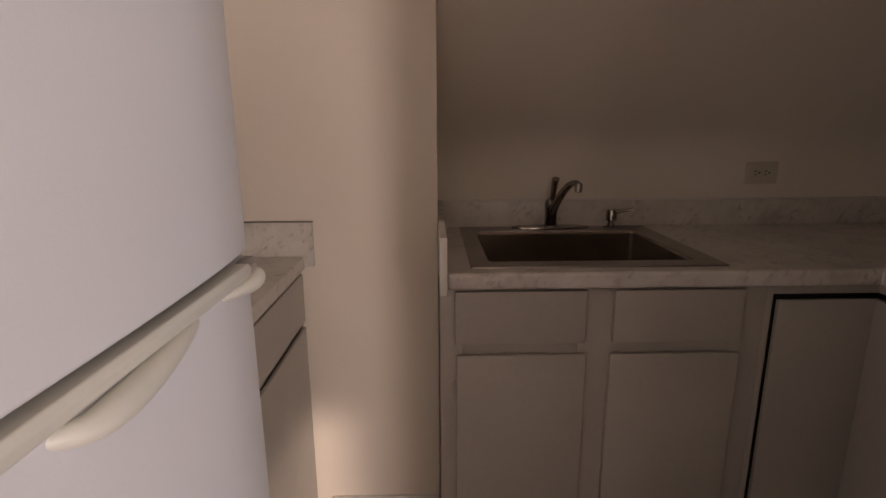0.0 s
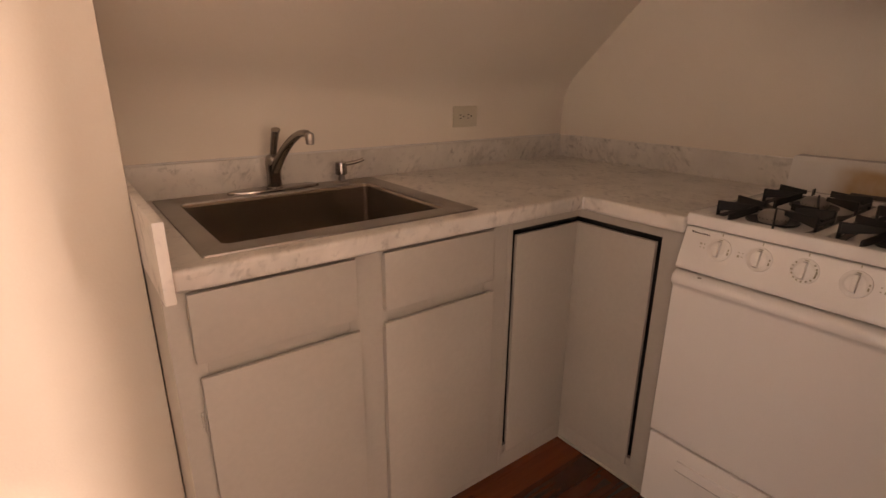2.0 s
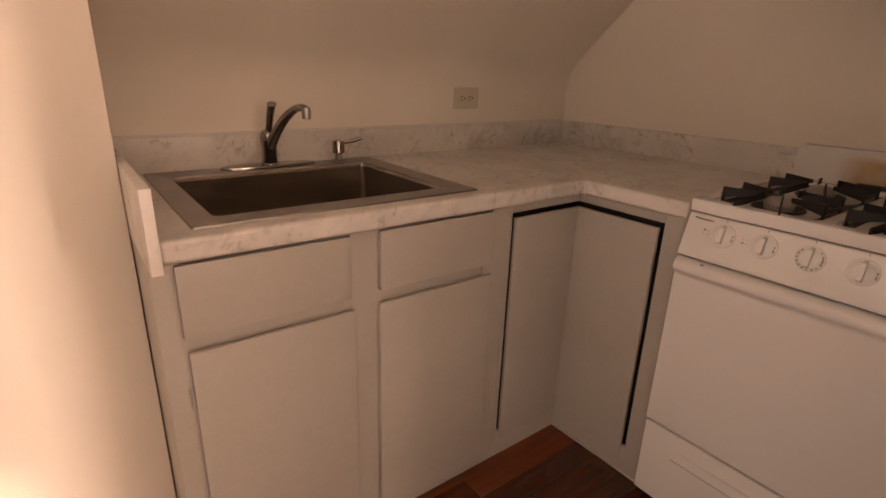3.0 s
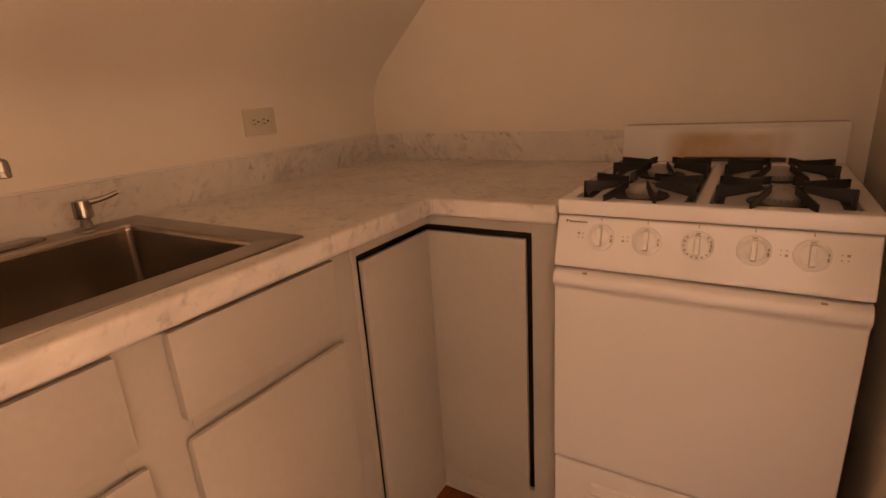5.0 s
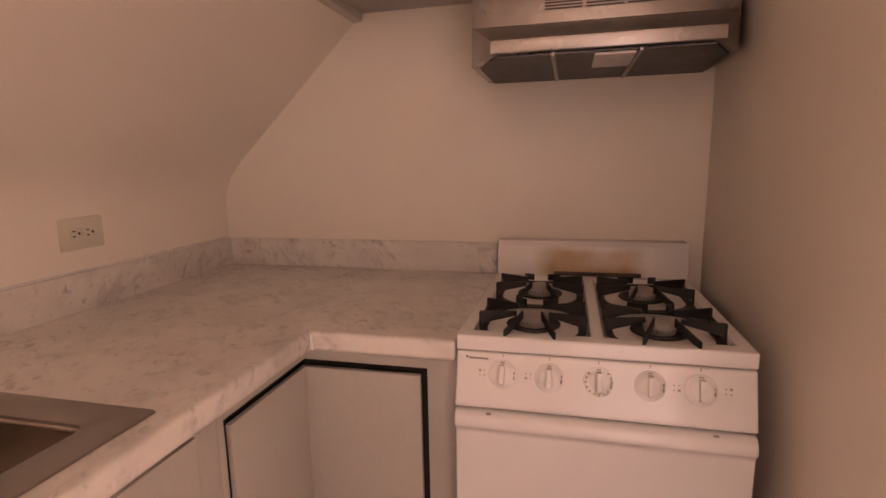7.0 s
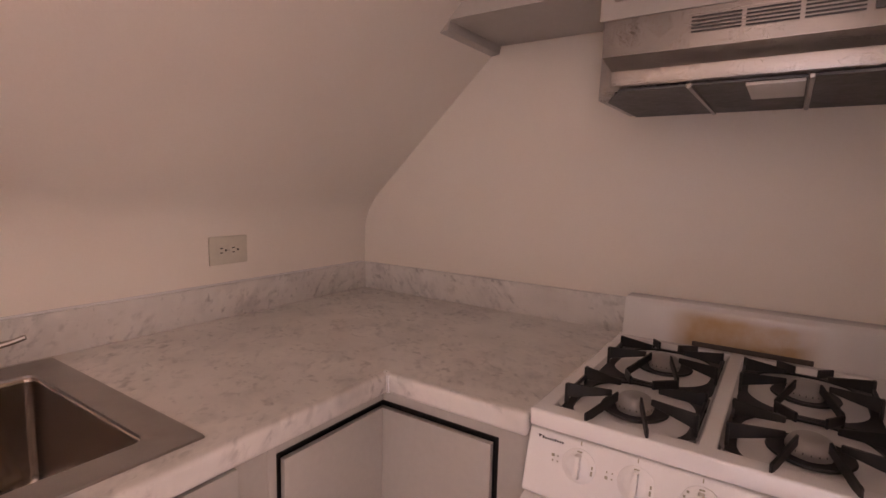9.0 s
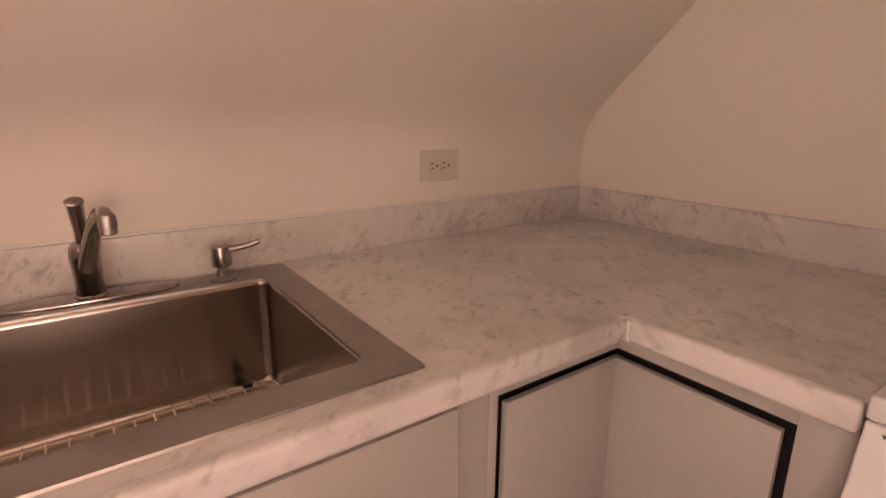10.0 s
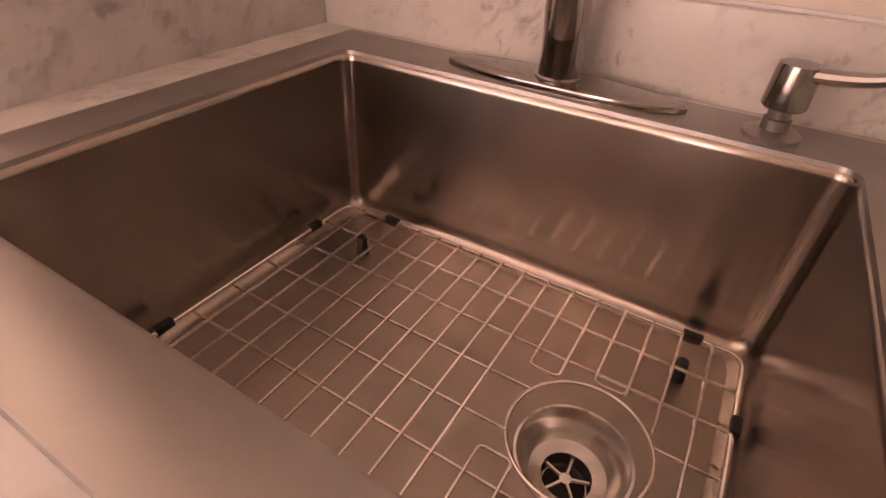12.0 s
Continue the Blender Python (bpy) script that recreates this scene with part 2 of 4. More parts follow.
def lathe(profile, centre=(0, 0, 0), steps=28, bm=None):
    """Turns (radius, height) pairs round the upright through centre."""
    one = bmesh.new()
    rings = []
    for rad, h in profile:
        if rad < 1e-6:
            rings.append([one.verts.new((centre[0], centre[1], centre[2] + h))])
        else:
            rings.append([one.verts.new((centre[0] + rad * math.cos(2 * math.pi * k / steps), centre[1] + rad * math.sin(2 * math.pi * k / steps), centre[2] + h)) for k in range(steps)])
    for a, b in zip(rings, rings[1:]):
        for k in range(steps):
            q = [a[k % len(a)], a[(k + 1) % len(a)], b[(k + 1) % len(b)], b[k % len(b)]]
            q = [v for i, v in enumerate(q) if v not in q[:i]]
            if len(q) > 2:
                one.faces.new(q)
    bmesh.ops.recalc_face_normals(one, faces=one.faces)
    return into(one, bm)


def tube(points, radius, steps=8, closed=False, bm=None, flat=1.0):
    """A round bar along points; radius may be a list; flat squeezes it upright."""
    one = bmesh.new()
    pts = [Vector(p) for p in points]
    n = len(pts)
    rads = radius if isinstance(radius, (list, tuple)) else [radius] * n
    rings, side = [], None
    for i, p in enumerate(pts):
        ahead = (pts[(i + 1) % n] if closed or i < n - 1 else p) - (pts[i - 1] if closed or i else p)
        ahead.normalize()
        if side is None:
            side = ahead.orthogonal().normalized() if abs(ahead.z) > 0.95 else ahead.cross(Vector((0, 0, 1))).normalized()
        side = (side - ahead * side.dot(ahead)).normalized()
        up = side.cross(ahead)
        rings.append([one.verts.new(p + rads[i] * (side * math.cos(2 * math.pi * k / steps) + up * flat * math.sin(2 * math.pi * k / steps))) for k in range(steps)])
    pairs = list(zip(rings, rings[1:])) + ([(rings[-1], rings[0])] if closed else [])
    for a, b in pairs:
        for k in range(steps):
            one.faces.new((a[k], a[(k + 1) % steps], b[(k + 1) % steps], b[k]))
    if not closed:
        one.faces.new(rings[0])
        one.faces.new(rings[-1])
    bmesh.ops.recalc_face_normals(one, faces=one.faces)
    return into(one, bm)


def curve(points, steps=6):
    """A smooth line through the points."""
    pts = [Vector(p) for p in points]
    out = []
    for i in range(len(pts) - 1):
        a, b, c, d = pts[max(i - 1, 0)], pts[i], pts[i + 1], pts[min(i + 2, len(pts) - 1)]
        for k in range(steps):
            t = k / steps
            out.append(0.5 * (2 * b + (c - a) * t + (2 * a - 5 * b + 4 * c - d) * t * t + (3 * b - a - 3 * c + d) * t ** 3))
    return out + [pts[-1]]


def mesh_of(name, bm, mat, angle=35):
    smooth(bm, angle)
    me = bpy.data.meshes.new(name)
    bm.to_mesh(me)
    bm.free()
    me.materials.append(mat)
    return me


def thing(name, base, label, category, group=""):
    """An Empty at a thing's base."""
    ob = new(name)
    ob.empty_display_size = 0.1
    ob.location = base
    return tagged(ob, label, category, group)


def part(name, bm, mat, parent, label="", angle=35):
    """One mesh, built in the room's own metres, under a thing or a part."""
    ob = new(name, bm if isinstance(bm, bpy.types.Mesh) else mesh_of(name, bm, mat, angle))
    ob.parent = parent
    ob.matrix_parent_inverse = Matrix.Translation(-parent.location)
    return tagged(ob, label)


def setting(name, bm, mat, label, category, angle=35):
    return tagged(new(name, mesh_of(name, bm, mat, angle)), label, category, "", "structure")


# ---- the room ----
FACE_Y, FACE_X, TOP = -0.656, -0.652, 0.91      # cabinet faces and worktop height
STUB_Y, STUB_X = -0.455, -1.843                  # the wall that ends beside the sink
SOUTH_Y, SOUTH_END = -1.628, -1.35
WEST, CEIL, REAR, FAR_EAST = -2.84, 2.35, -6.4, 2.2


def slope_profile():
    """Knee wall turning softly into the sloping ceiling, as (y, z) pairs."""
    pts = [(0.0, 0.0), (0.0, 1.10)]
    for k in range(9):
        a = k / 8
        b0, b1, b2 = Vector((0.0, 1.12)), Vector((0.0, 1.214)), Vector((-0.082, 1.291))
        p = b0.lerp(b1, a).lerp(b1.lerp(b2, a), a)
        pts.append((p.x, p.y))
    return pts


knee = slope_profile()
setting("wall_north", prism(knee + [(0.12, 1.35), (0.12, 0.0)], "x", STUB_X, 0.0), WALL, "cream painted knee wall with a soft plaster bend", "wall", 60)
SLOPE = 0.943
up_y = -0.082 - (CEIL - 1.291) / SLOPE
setting("ceiling_slope", prism([(-0.082, 1.291), (up_y, CEIL), (up_y, CEIL + 0.12), (0.12, 1.35)], "x", STUB_X - 0.1, 0.0), CEILING, "cream painted sloping attic ceiling", "ceiling")
setting("ceiling", box((WEST - 0.1, REAR - 0.1, CEIL), (FAR_EAST + 0.1, up_y, CEIL + 0.12)), CEILING, "cream painted flat ceiling", "ceiling")
setting("ceiling_west", box((WEST - 0.1, up_y, CEIL + 0.003), (STUB_X - 0.1, 0.12, CEIL + 0.12)), CEILING, "cream painted flat ceiling by the refrigerator", "ceiling")
setting("wall_east", box((0.0, SOUTH_Y - 0.12, 0.0), (0.12, 0.12, CEIL)), WALL, "cream painted plaster wall behind the stove", "wall")
setting("wall_south", box((SOUTH_END, SOUTH_Y - 0.12, 0.0), (-0.001, SOUTH_Y, CEIL), 0.004), WALL, "cream painted partition wall beside the stove", "wall")
setting("wall_stub", box((WEST, STUB_Y, 0.0), (STUB_X, 0.12, CEIL), 0.004), WALL, "cream painted wall that ends beside the sink", "wall")
setting("wall_west", box((WEST - 0.12, REAR, 0.0), (WEST, 0.12, CEIL)), WALL, "cream painted side wall behind the refrigerator", "wall")
# the opening from x -2.0 to -1.5 is added for the weak fill lamp
rear = box((WEST, REAR - 0.12, 0.0), (-2.0, REAR, CEIL))
box((-1.5, REAR - 0.12, 0.0), (0.66, REAR, CEIL), bm=rear)
box((-2.0, REAR - 0.12, 0.0), (-1.5, REAR, 0.85), bm=rear)
box((-2.0, REAR - 0.12, 2.0), (-1.5, REAR, CEIL), bm=rear)
box((1.24, REAR - 0.12, 0.0), (FAR_EAST, REAR, CEIL), bm=rear)
box((0.66, REAR - 0.12, 0.0), (1.24, REAR, 0.55), bm=rear)
box((0.66, REAR - 0.12, 1.86), (1.24, REAR, CEIL), bm=rear)
setting("wall_rear", rear, WALL, "unseen cream painted wall with two narrow openings, the western one added for a fill lamp", "wall")
setting("wall_room_north", box((0.12, SOUTH_Y - 0.24, 0.0), (FAR_EAST, SOUTH_Y - 0.12, CEIL)), WALL, "cream painted wall of the next room", "wall")
W0, W1, Z0, Z1 = -4.8, -3.3, 0.6, 2.0
east = box((FAR_EAST, REAR, 0.0), (FAR_EAST + 0.12, W0, CEIL))
box((FAR_EAST, W1, 0.0), (FAR_EAST + 0.12, SOUTH_Y - 0.12, CEIL), bm=east)
box((FAR_EAST, W0, 0.0), (FAR_EAST + 0.12, W1, Z0), bm=east)
box((FAR_EAST, W0, Z1), (FAR_EAST + 0.12, W1, CEIL), bm=east)
setting("wall_room_east", east, WALL, "cream painted wall with a window opening", "wall")
fx0, fx1 = FAR_EAST + 0.04, FAR_EAST + 0.08
frame_bm = box((fx0, W0, Z0), (fx1, W0 + 0.05, Z1), 0.004)
box((fx0, W1 - 0.05, Z0), (fx1, W1, Z1), 0.004, bm=frame_bm)
box((fx0, W0 + 0.05, Z0), (fx1, W1 - 0.05, Z0 + 0.05), 0.004, bm=frame_bm)
box((fx0, W0 + 0.05, Z1 - 0.05), (fx1, W1 - 0.05, Z1), 0.004, bm=frame_bm)
setting("window_1", frame_bm, ENAMEL, "white painted window frame", "window")
setting("baseboard", box((-2.2, STUB_Y - 0.014, 0.0), (STUB_X, STUB_Y - 0.001, 0.075), 0.004), ENAMEL, "white painted baseboard at the wall's foot", "baseboard")


# ---- worktop ----
def worktop():
    t = thing("countertop", (-0.9, -0.35, 0.872), "white and grey veined marble-pattern laminate worktop on the cabinets", "countertop")
    z0, z1 = TOP - 0.038, TOP
    x0, ye = -1.822, -1.013
    cx, cy = -0.674, -0.684
    hx0, hx1, hy0, hy1 = -1.730, -1.095, -0.605, -0.080      # cut-out for the sink
    slab = bmesh.new()
    for lo, hi in (((x0, cy + 0.014), (hx0, 0)), ((hx1, cy + 0.014), (0, 0)), ((hx0, cy + 0.014), (hx1, hy0)), ((hx0, hy1), (hx1, 0)), ((cx + 0.014, ye), (0, cy + 0.014))):
        box((*lo, z0), (*hi, z1), bm=slab)
    bmesh.ops.remove_doubles(slab, verts=slab.verts, dist=0.0005)
    part("slab", slab, MARBLE, t)
    part("front_edge", box((x0, cy - 0.002, z0 - 0.006), (cx + 0.010, cy + 0.026, z1 + 0.0006), 0.011, 4), MARBLE, t)
    part("front_edge", box((cx - 0.002, ye, z0 - 0.006), (cx + 0.026, cy + 0.010, z1 + 0.0008), 0.011, 4), MARBLE, t)
    part("corner_seam", box((cx - 0.0045, cy - 0.009, z0 - 0.003), (cx + 0.004, cy - 0.0025, z1 - 0.002), 0.001), ENAMEL, t, "pale chipped seam at the inner corner")
    part("backsplash", box((x0, -0.02, TOP), (0, 0.003, 1.009), 0.002), MARBLE, t)
    part("backsplash", box((-0.02, ye, TOP), (0.003, -0.0205, 1.009), 0.002), MARBLE, t)
    part("caulk_line", tube([(x0, -0.004, 1.0105), (-1.2, -0.0045, 1.0110), (-0.6, -0.004, 1.0105), (-0.022, -0.004, 1.0105)], [0.0030, 0.0036, 0.0028, 0.0030], 6), ENAMEL, t, "thin white caulk line")
    part("end_splash", box((x0 - 0.020, -0.716, z0 - 0.012), (x0 - 0.0005, -0.001, 1.012), 0.0025), MARBLE, t)
    return t


worktop()


# ---- cabinets ----
def pull_front(along, lo, hi, z0, z1, face, thick=0.019, slant=0.018):
    """A flat door or drawer front whose top edge slants back for the fingers. along: the axis that it runs along."""
    sign = -1
    out = [(face, z0), (face + sign * thick, z0), (face + sign * thick, z1), (face + sign * thick * 0.55, z1 + 0.001), (face, z1 - slant)]
    bm = prism(out, along, lo, hi, 0.0018, 2)
    return bm


def hinge_bm(x, y, z):
    bm = box((x - 0.009, y - 0.003, z - 0.022), (x, y, z + 0.022), 0.001)
    lathe([(0.0035, -0.026), (0.0035, 0.026)], (x - 0.001, y - 0.006, z), 10, bm)
    box((x - 0.008, y - 0.005, z - 0.014), (x - 0.004, y - 0.002, z - 0.008), 0.001, bm=bm)
    box((x - 0.008, y - 0.005, z + 0.008), (x - 0.004, y - 0.002, z + 0.014), 0.001, bm=bm)
    return bm


def sink_cabinet():
    t = thing("sink_cabinet", (-1.37, -0.32, 0), "greige painted wooden base cabinet under the sink", "cabinet")
    x0, x1, top = -1.8405, -0.957, 0.866
    part("side_panel", box((x0, FACE_Y + 0.0185, 0.0), (x0 + 0.018, -0.004, top), 0.0015), CABINET, t)
    part("side_panel", box((x1 - 0.018, FACE_Y + 0.0185, 0), (x1, -0.004, top), 0.0015), CABINET, t)
    part("bottom_panel", box((x0 + 0.0185, FACE_Y + 0.0185, 0.02), (x1 - 0.0185, -0.024, 0.045), 0.0015), CABINET, t)
    part("back_panel", box((x0 + 0.0185, -0.02, 0), (x1 - 0.0185, -0.004, 0.62)), CABINET, t)
    for a, b in ((x0, -1.780), (-1.464, -1.360), (-1.045, x1)):
        part("stile", box((a, FACE_Y, 0.0), (b, FACE_Y + 0.018, top), 0.001), CABINET, t)
    for a, b in ((-1.780, -1.464), (-1.360, -1.045)):
        for z0, z1 in ((0.0, 0.065), (0.660, 0.730), (0.840, top)):
            part("rail", box((a + 0.0003, FACE_Y + 0.0003, z0), (b - 0.0003, FACE_Y + 0.018, z1)), CABINET, t)
    for a, b in ((-1.801, -1.451), (-1.375, -1.028)):
        part("drawer_front", pull_front("x", a, b, 0.710, 0.857, FACE_Y - 0.001), CABINET, t)
    for k, (a, b) in enumerate(((-1.797, -1.446), (-1.378, -1.025))):
        d = part("door", pull_front("x", a, b, 0.046, 0.676, FACE_Y - 0.001), CABINET, t)
        if k == 0:
            for z in (0.57, 0.14):
                part("hinge", hinge_bm(a - 0.0005, FACE_Y, z), HINGE, d, "small worn metal hinge, paint-flecked")


sink_cabinet()


def corner_cabinet():
    t = thing("corner_cabinet", (-0.3, -0.5, 0), "greige painted corner cabinet with a black gap round its folding door", "cabinet")
    top, g = 0.868, 0.837
    gx, gy = -0.939, -0.946
    frame_bm = box((-0.9565, FACE_Y, 0), (gx, FACE_Y + 0.018, top), 0.001)
    box((gx, FACE_Y, g), (FACE_X, FACE_Y + 0.018, top), bm=frame_bm)
    box((gx, FACE_Y, 0), (FACE_X, FACE_Y + 0.018, 0.062), bm=frame_bm)
    part("face_frame", frame_bm, CABINET, t)
    frame_bm = box((FACE_X, -1.012, 0), (FACE_X + 0.018, gy, top), 0.001)
    box((FACE_X, gy, g), (FACE_X + 0.018, FACE_Y, top), bm=frame_bm)
    box((FACE_X, gy, 0), (FACE_X + 0.018, FACE_Y, 0.062), bm=frame_bm)
    part("face_frame", frame_bm, CABINET, t)
    # black sheets behind the leaves stand in for the gap's deep shade
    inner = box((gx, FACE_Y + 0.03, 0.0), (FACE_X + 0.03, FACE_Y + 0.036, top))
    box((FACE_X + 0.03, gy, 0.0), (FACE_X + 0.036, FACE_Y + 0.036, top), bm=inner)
    part("shade_sheet", inner, GAP_SHADE, t, "black sheet standing in for the shade inside the door gap")
    body = box((-0.956, -0.024, 0), (-0.004, -0.004, top))
    box((-0.024, -1.012, 0), (-0.004, -0.024, top), bm=body)
    box((FACE_X + 0.02, -1.012, 0), (-0.024, -0.996, top), bm=body)
    box((FACE_X + 0.036, -0.996, 0), (-0.024, -0.024, 0.05), bm=body)
    part("body", body, CABINET, t)
    w, zt, zb = 0.016, g - 0.018, 0.064
    part("door_leaf", box((gx + w, FACE_Y - 0.002, zb), (FACE_X - 0.0035, FACE_Y + 0.010, zt), 0.0015), CABINET, t)
    part("door_leaf", box((FACE_X - 0.003, gy + w, zb), (FACE_X + 0.010, FACE_Y + 0.010, zt), 0.0015), CABINET, t)
    # the gap is filled up at the foot with paint
    part("filler", box((gx + 0.0005, FACE_Y + 0.001, 0.063), (gx + w - 0.0005, FACE_Y + 0.014, 0.094)), CABINET, t)
    part("filler", box((FACE_X + 0.001, gy + 0.0005, 0.063), (FACE_X + 0.014, gy + w - 0.0005, 0.094)), CABINET, t)
    part("foot_bead", tube([(FACE_X - 0.004, -1.00, 0.004), (FACE_X - 0.003, -0.87, 0.006), (FACE_X - 0.006, -0.75, 0.008), (FACE_X - 0.004, FACE_Y - 0.004, 0.006)], [0.003, 0.004, 0.005, 0.005], 8), CABINET, t, "uneven paint and caulk bead at the floor")


corner_cabinet()


# ---- sink ----
BX0, BX1, BY0, BY1 = -1.702, -1.117, -0.572, -0.120
SX0, SX1, SY0, SY1 = -1.757, -1.055, -0.637, -0.038
DRAIN_AT, FLOOR_Z = (-1.250, -0.356), 0.674


def round_rect(x0, x1, y0, y1, r, segs=6):
    out = []
    for cx, cy, a in ((x1 - r, y1 - r, 0), (x0 + r, y1 - r, 90), (x0 + r, y0 + r, 180), (x1 - r, y0 + r, 270)):
        for k in range(segs + 1):
            b = radians(a + 90 * k / segs)
            out.append((cx + r * math.cos(b), cy + r * math.sin(b)))
    return out


def kitchen_sink():
    t = thing("sink", (-1.4, -0.33, FLOOR_Z), "square-cornered brushed stainless steel drop-in sink in the worktop", "sink")
    # rim: a thin flange with a rounded edge that dips into the bowl
    rim = bmesh.new()
    loops = []
    for x0, x1, y0, y1, r, z in ((SX0, SX1, SY0, SY1, 0.006, TOP + 0.0005), (SX0 + 0.0015, SX1 - 0.0015, SY0 + 0.0015, SY1 - 0.0015, 0.006, TOP + 0.004),
                                 (BX0 - 0.004, BX1 + 0.004, BY0 - 0.004, BY1 + 0.004, 0.022, TOP + 0.004), (BX0 - 0.001, BX1 + 0.001, BY0 - 0.001, BY1 + 0.001, 0.020, TOP + 0.0025), (BX0, BX1, BY0, BY1, 0.019, TOP - 0.002)):
        loops.append([rim.verts.new((x, y, z)) for x, y in round_rect(x0, x1, y0, y1, r)])
    for a, b in zip(loops, loops[1:]):
        for k in range(len(a)):
            j = (k + 1) % len(a)
            rim.faces.new((a[k], a[j], b[j], b[k]))
    bmesh.ops.recalc_face_normals(rim, faces=rim.faces)
    part("rim", rim, STEEL_RIM, t, "flat brushed steel flange", 50)
    bowl = bmesh.new()
    loops = []
    for inset, r, z in ((0, 0.019, TOP - 0.002), (0.0002, 0.019, TOP - 0.012), (0.0010, 0.019, FLOOR_Z + 0.034), (0.0011, 0.019, FLOOR_Z + 0.028), (0.003, 0.02, FLOOR_Z + 0.013), (0.009, 0.022, FLOOR_Z + 0.005), (0.018, 0.024, FLOOR_Z + 0.001), (0.022, 0.024, FLOOR_Z + 0.0005)):
        loops.append([bowl.verts.new((x, y, z)) for x, y in round_rect(BX0 + inset, BX1 - inset, BY0 + inset, BY1 - inset, r)])
    for a, b in zip(loops, loops[1:]):
        for k in range(len(a)):
            j = (k + 1) % len(a)
            bowl.faces.new((a[k], a[j], b[j], b[k]))
    # bottom, open round the drain
    n = 56
    hole = [bowl.verts.new((DRAIN_AT[0] + 0.056 * math.cos(2 * math.pi * k / n), DRAIN_AT[1] + 0.056 * math.sin(2 * math.pi * k / n), FLOOR_Z + 0.0005)) for k in range(n)]
    edges = [bowl.edges.get((loops[-1][k], loops[-1][(k + 1) % len(loops[-1])])) for k in range(len(loops[-1]))]
    edges += [bowl.edges.new((hole[k], hole[(k + 1) % n])) for k in range(n)]
    bmesh.ops.triangle_fill(bowl, edges=edges, use_beauty=True)
    bmesh.ops.recalc_face_normals(bowl, faces=bowl.faces)
    for f in bowl.faces:
        f.normal_flip()
    for f in bowl.faces:
        if f.calc_center_median().z < FLOOR_Z + 0.0006:
            f.material_index = 1
    bowl_ob = part("bowl", bowl, STEEL, t, "deep brushed steel bowl with dull reflections", 40)
    bowl_ob.data.materials.append(STEEL_BOTTOM)
    for face in bowl_ob.data.polygons:
        face.use_smooth = face.material_index == 0
    sol = bowl_ob.modifiers.new("sheet", "SOLIDIFY")
    sol.thickness, sol.offset = 0.0015, -1
    c = (*DRAIN_AT, FLOOR_Z)
    strainer = part("drain", lathe([(0.0575, 0.0004), (0.0565, 0.0022), (0.0535, 0.0022), (0.051, -0.002), (0.047, -0.006), (0.043, -0.022), (0.038, -0.030), (0.025, -0.034), (0.0235, -0.040), (0.0225, -0.052), (0.0, -0.053)], c, 48), DRAIN, t, "polished steel drain flange")
    cross = bmesh.new()
    lathe([(0.0, -0.0385), (0.006, -0.0385), (0.006, -0.0415), (0.0, -0.0415)], c, 16, cross)
    for k in range(5):
        a = radians(20 + 72 * k)
        tube([(c[0] + 0.005 * math.cos(a), c[1] + 0.005 * math.sin(a), c[2] - 0.040), (c[0] + 0.023 * math.cos(a), c[1] + 0.023 * math.sin(a), c[2] - 0.040)], 0.0022, 6, bm=cross)
    part("strainer_cross", cross, DRAIN, strainer, "cross bars in the drain")
    part("drain_pipe", lathe([(0.0215, -0.0505), (0.0, -0.0505)], c, 24), DARK, strainer, "dark drain hole")


kitchen_sink()


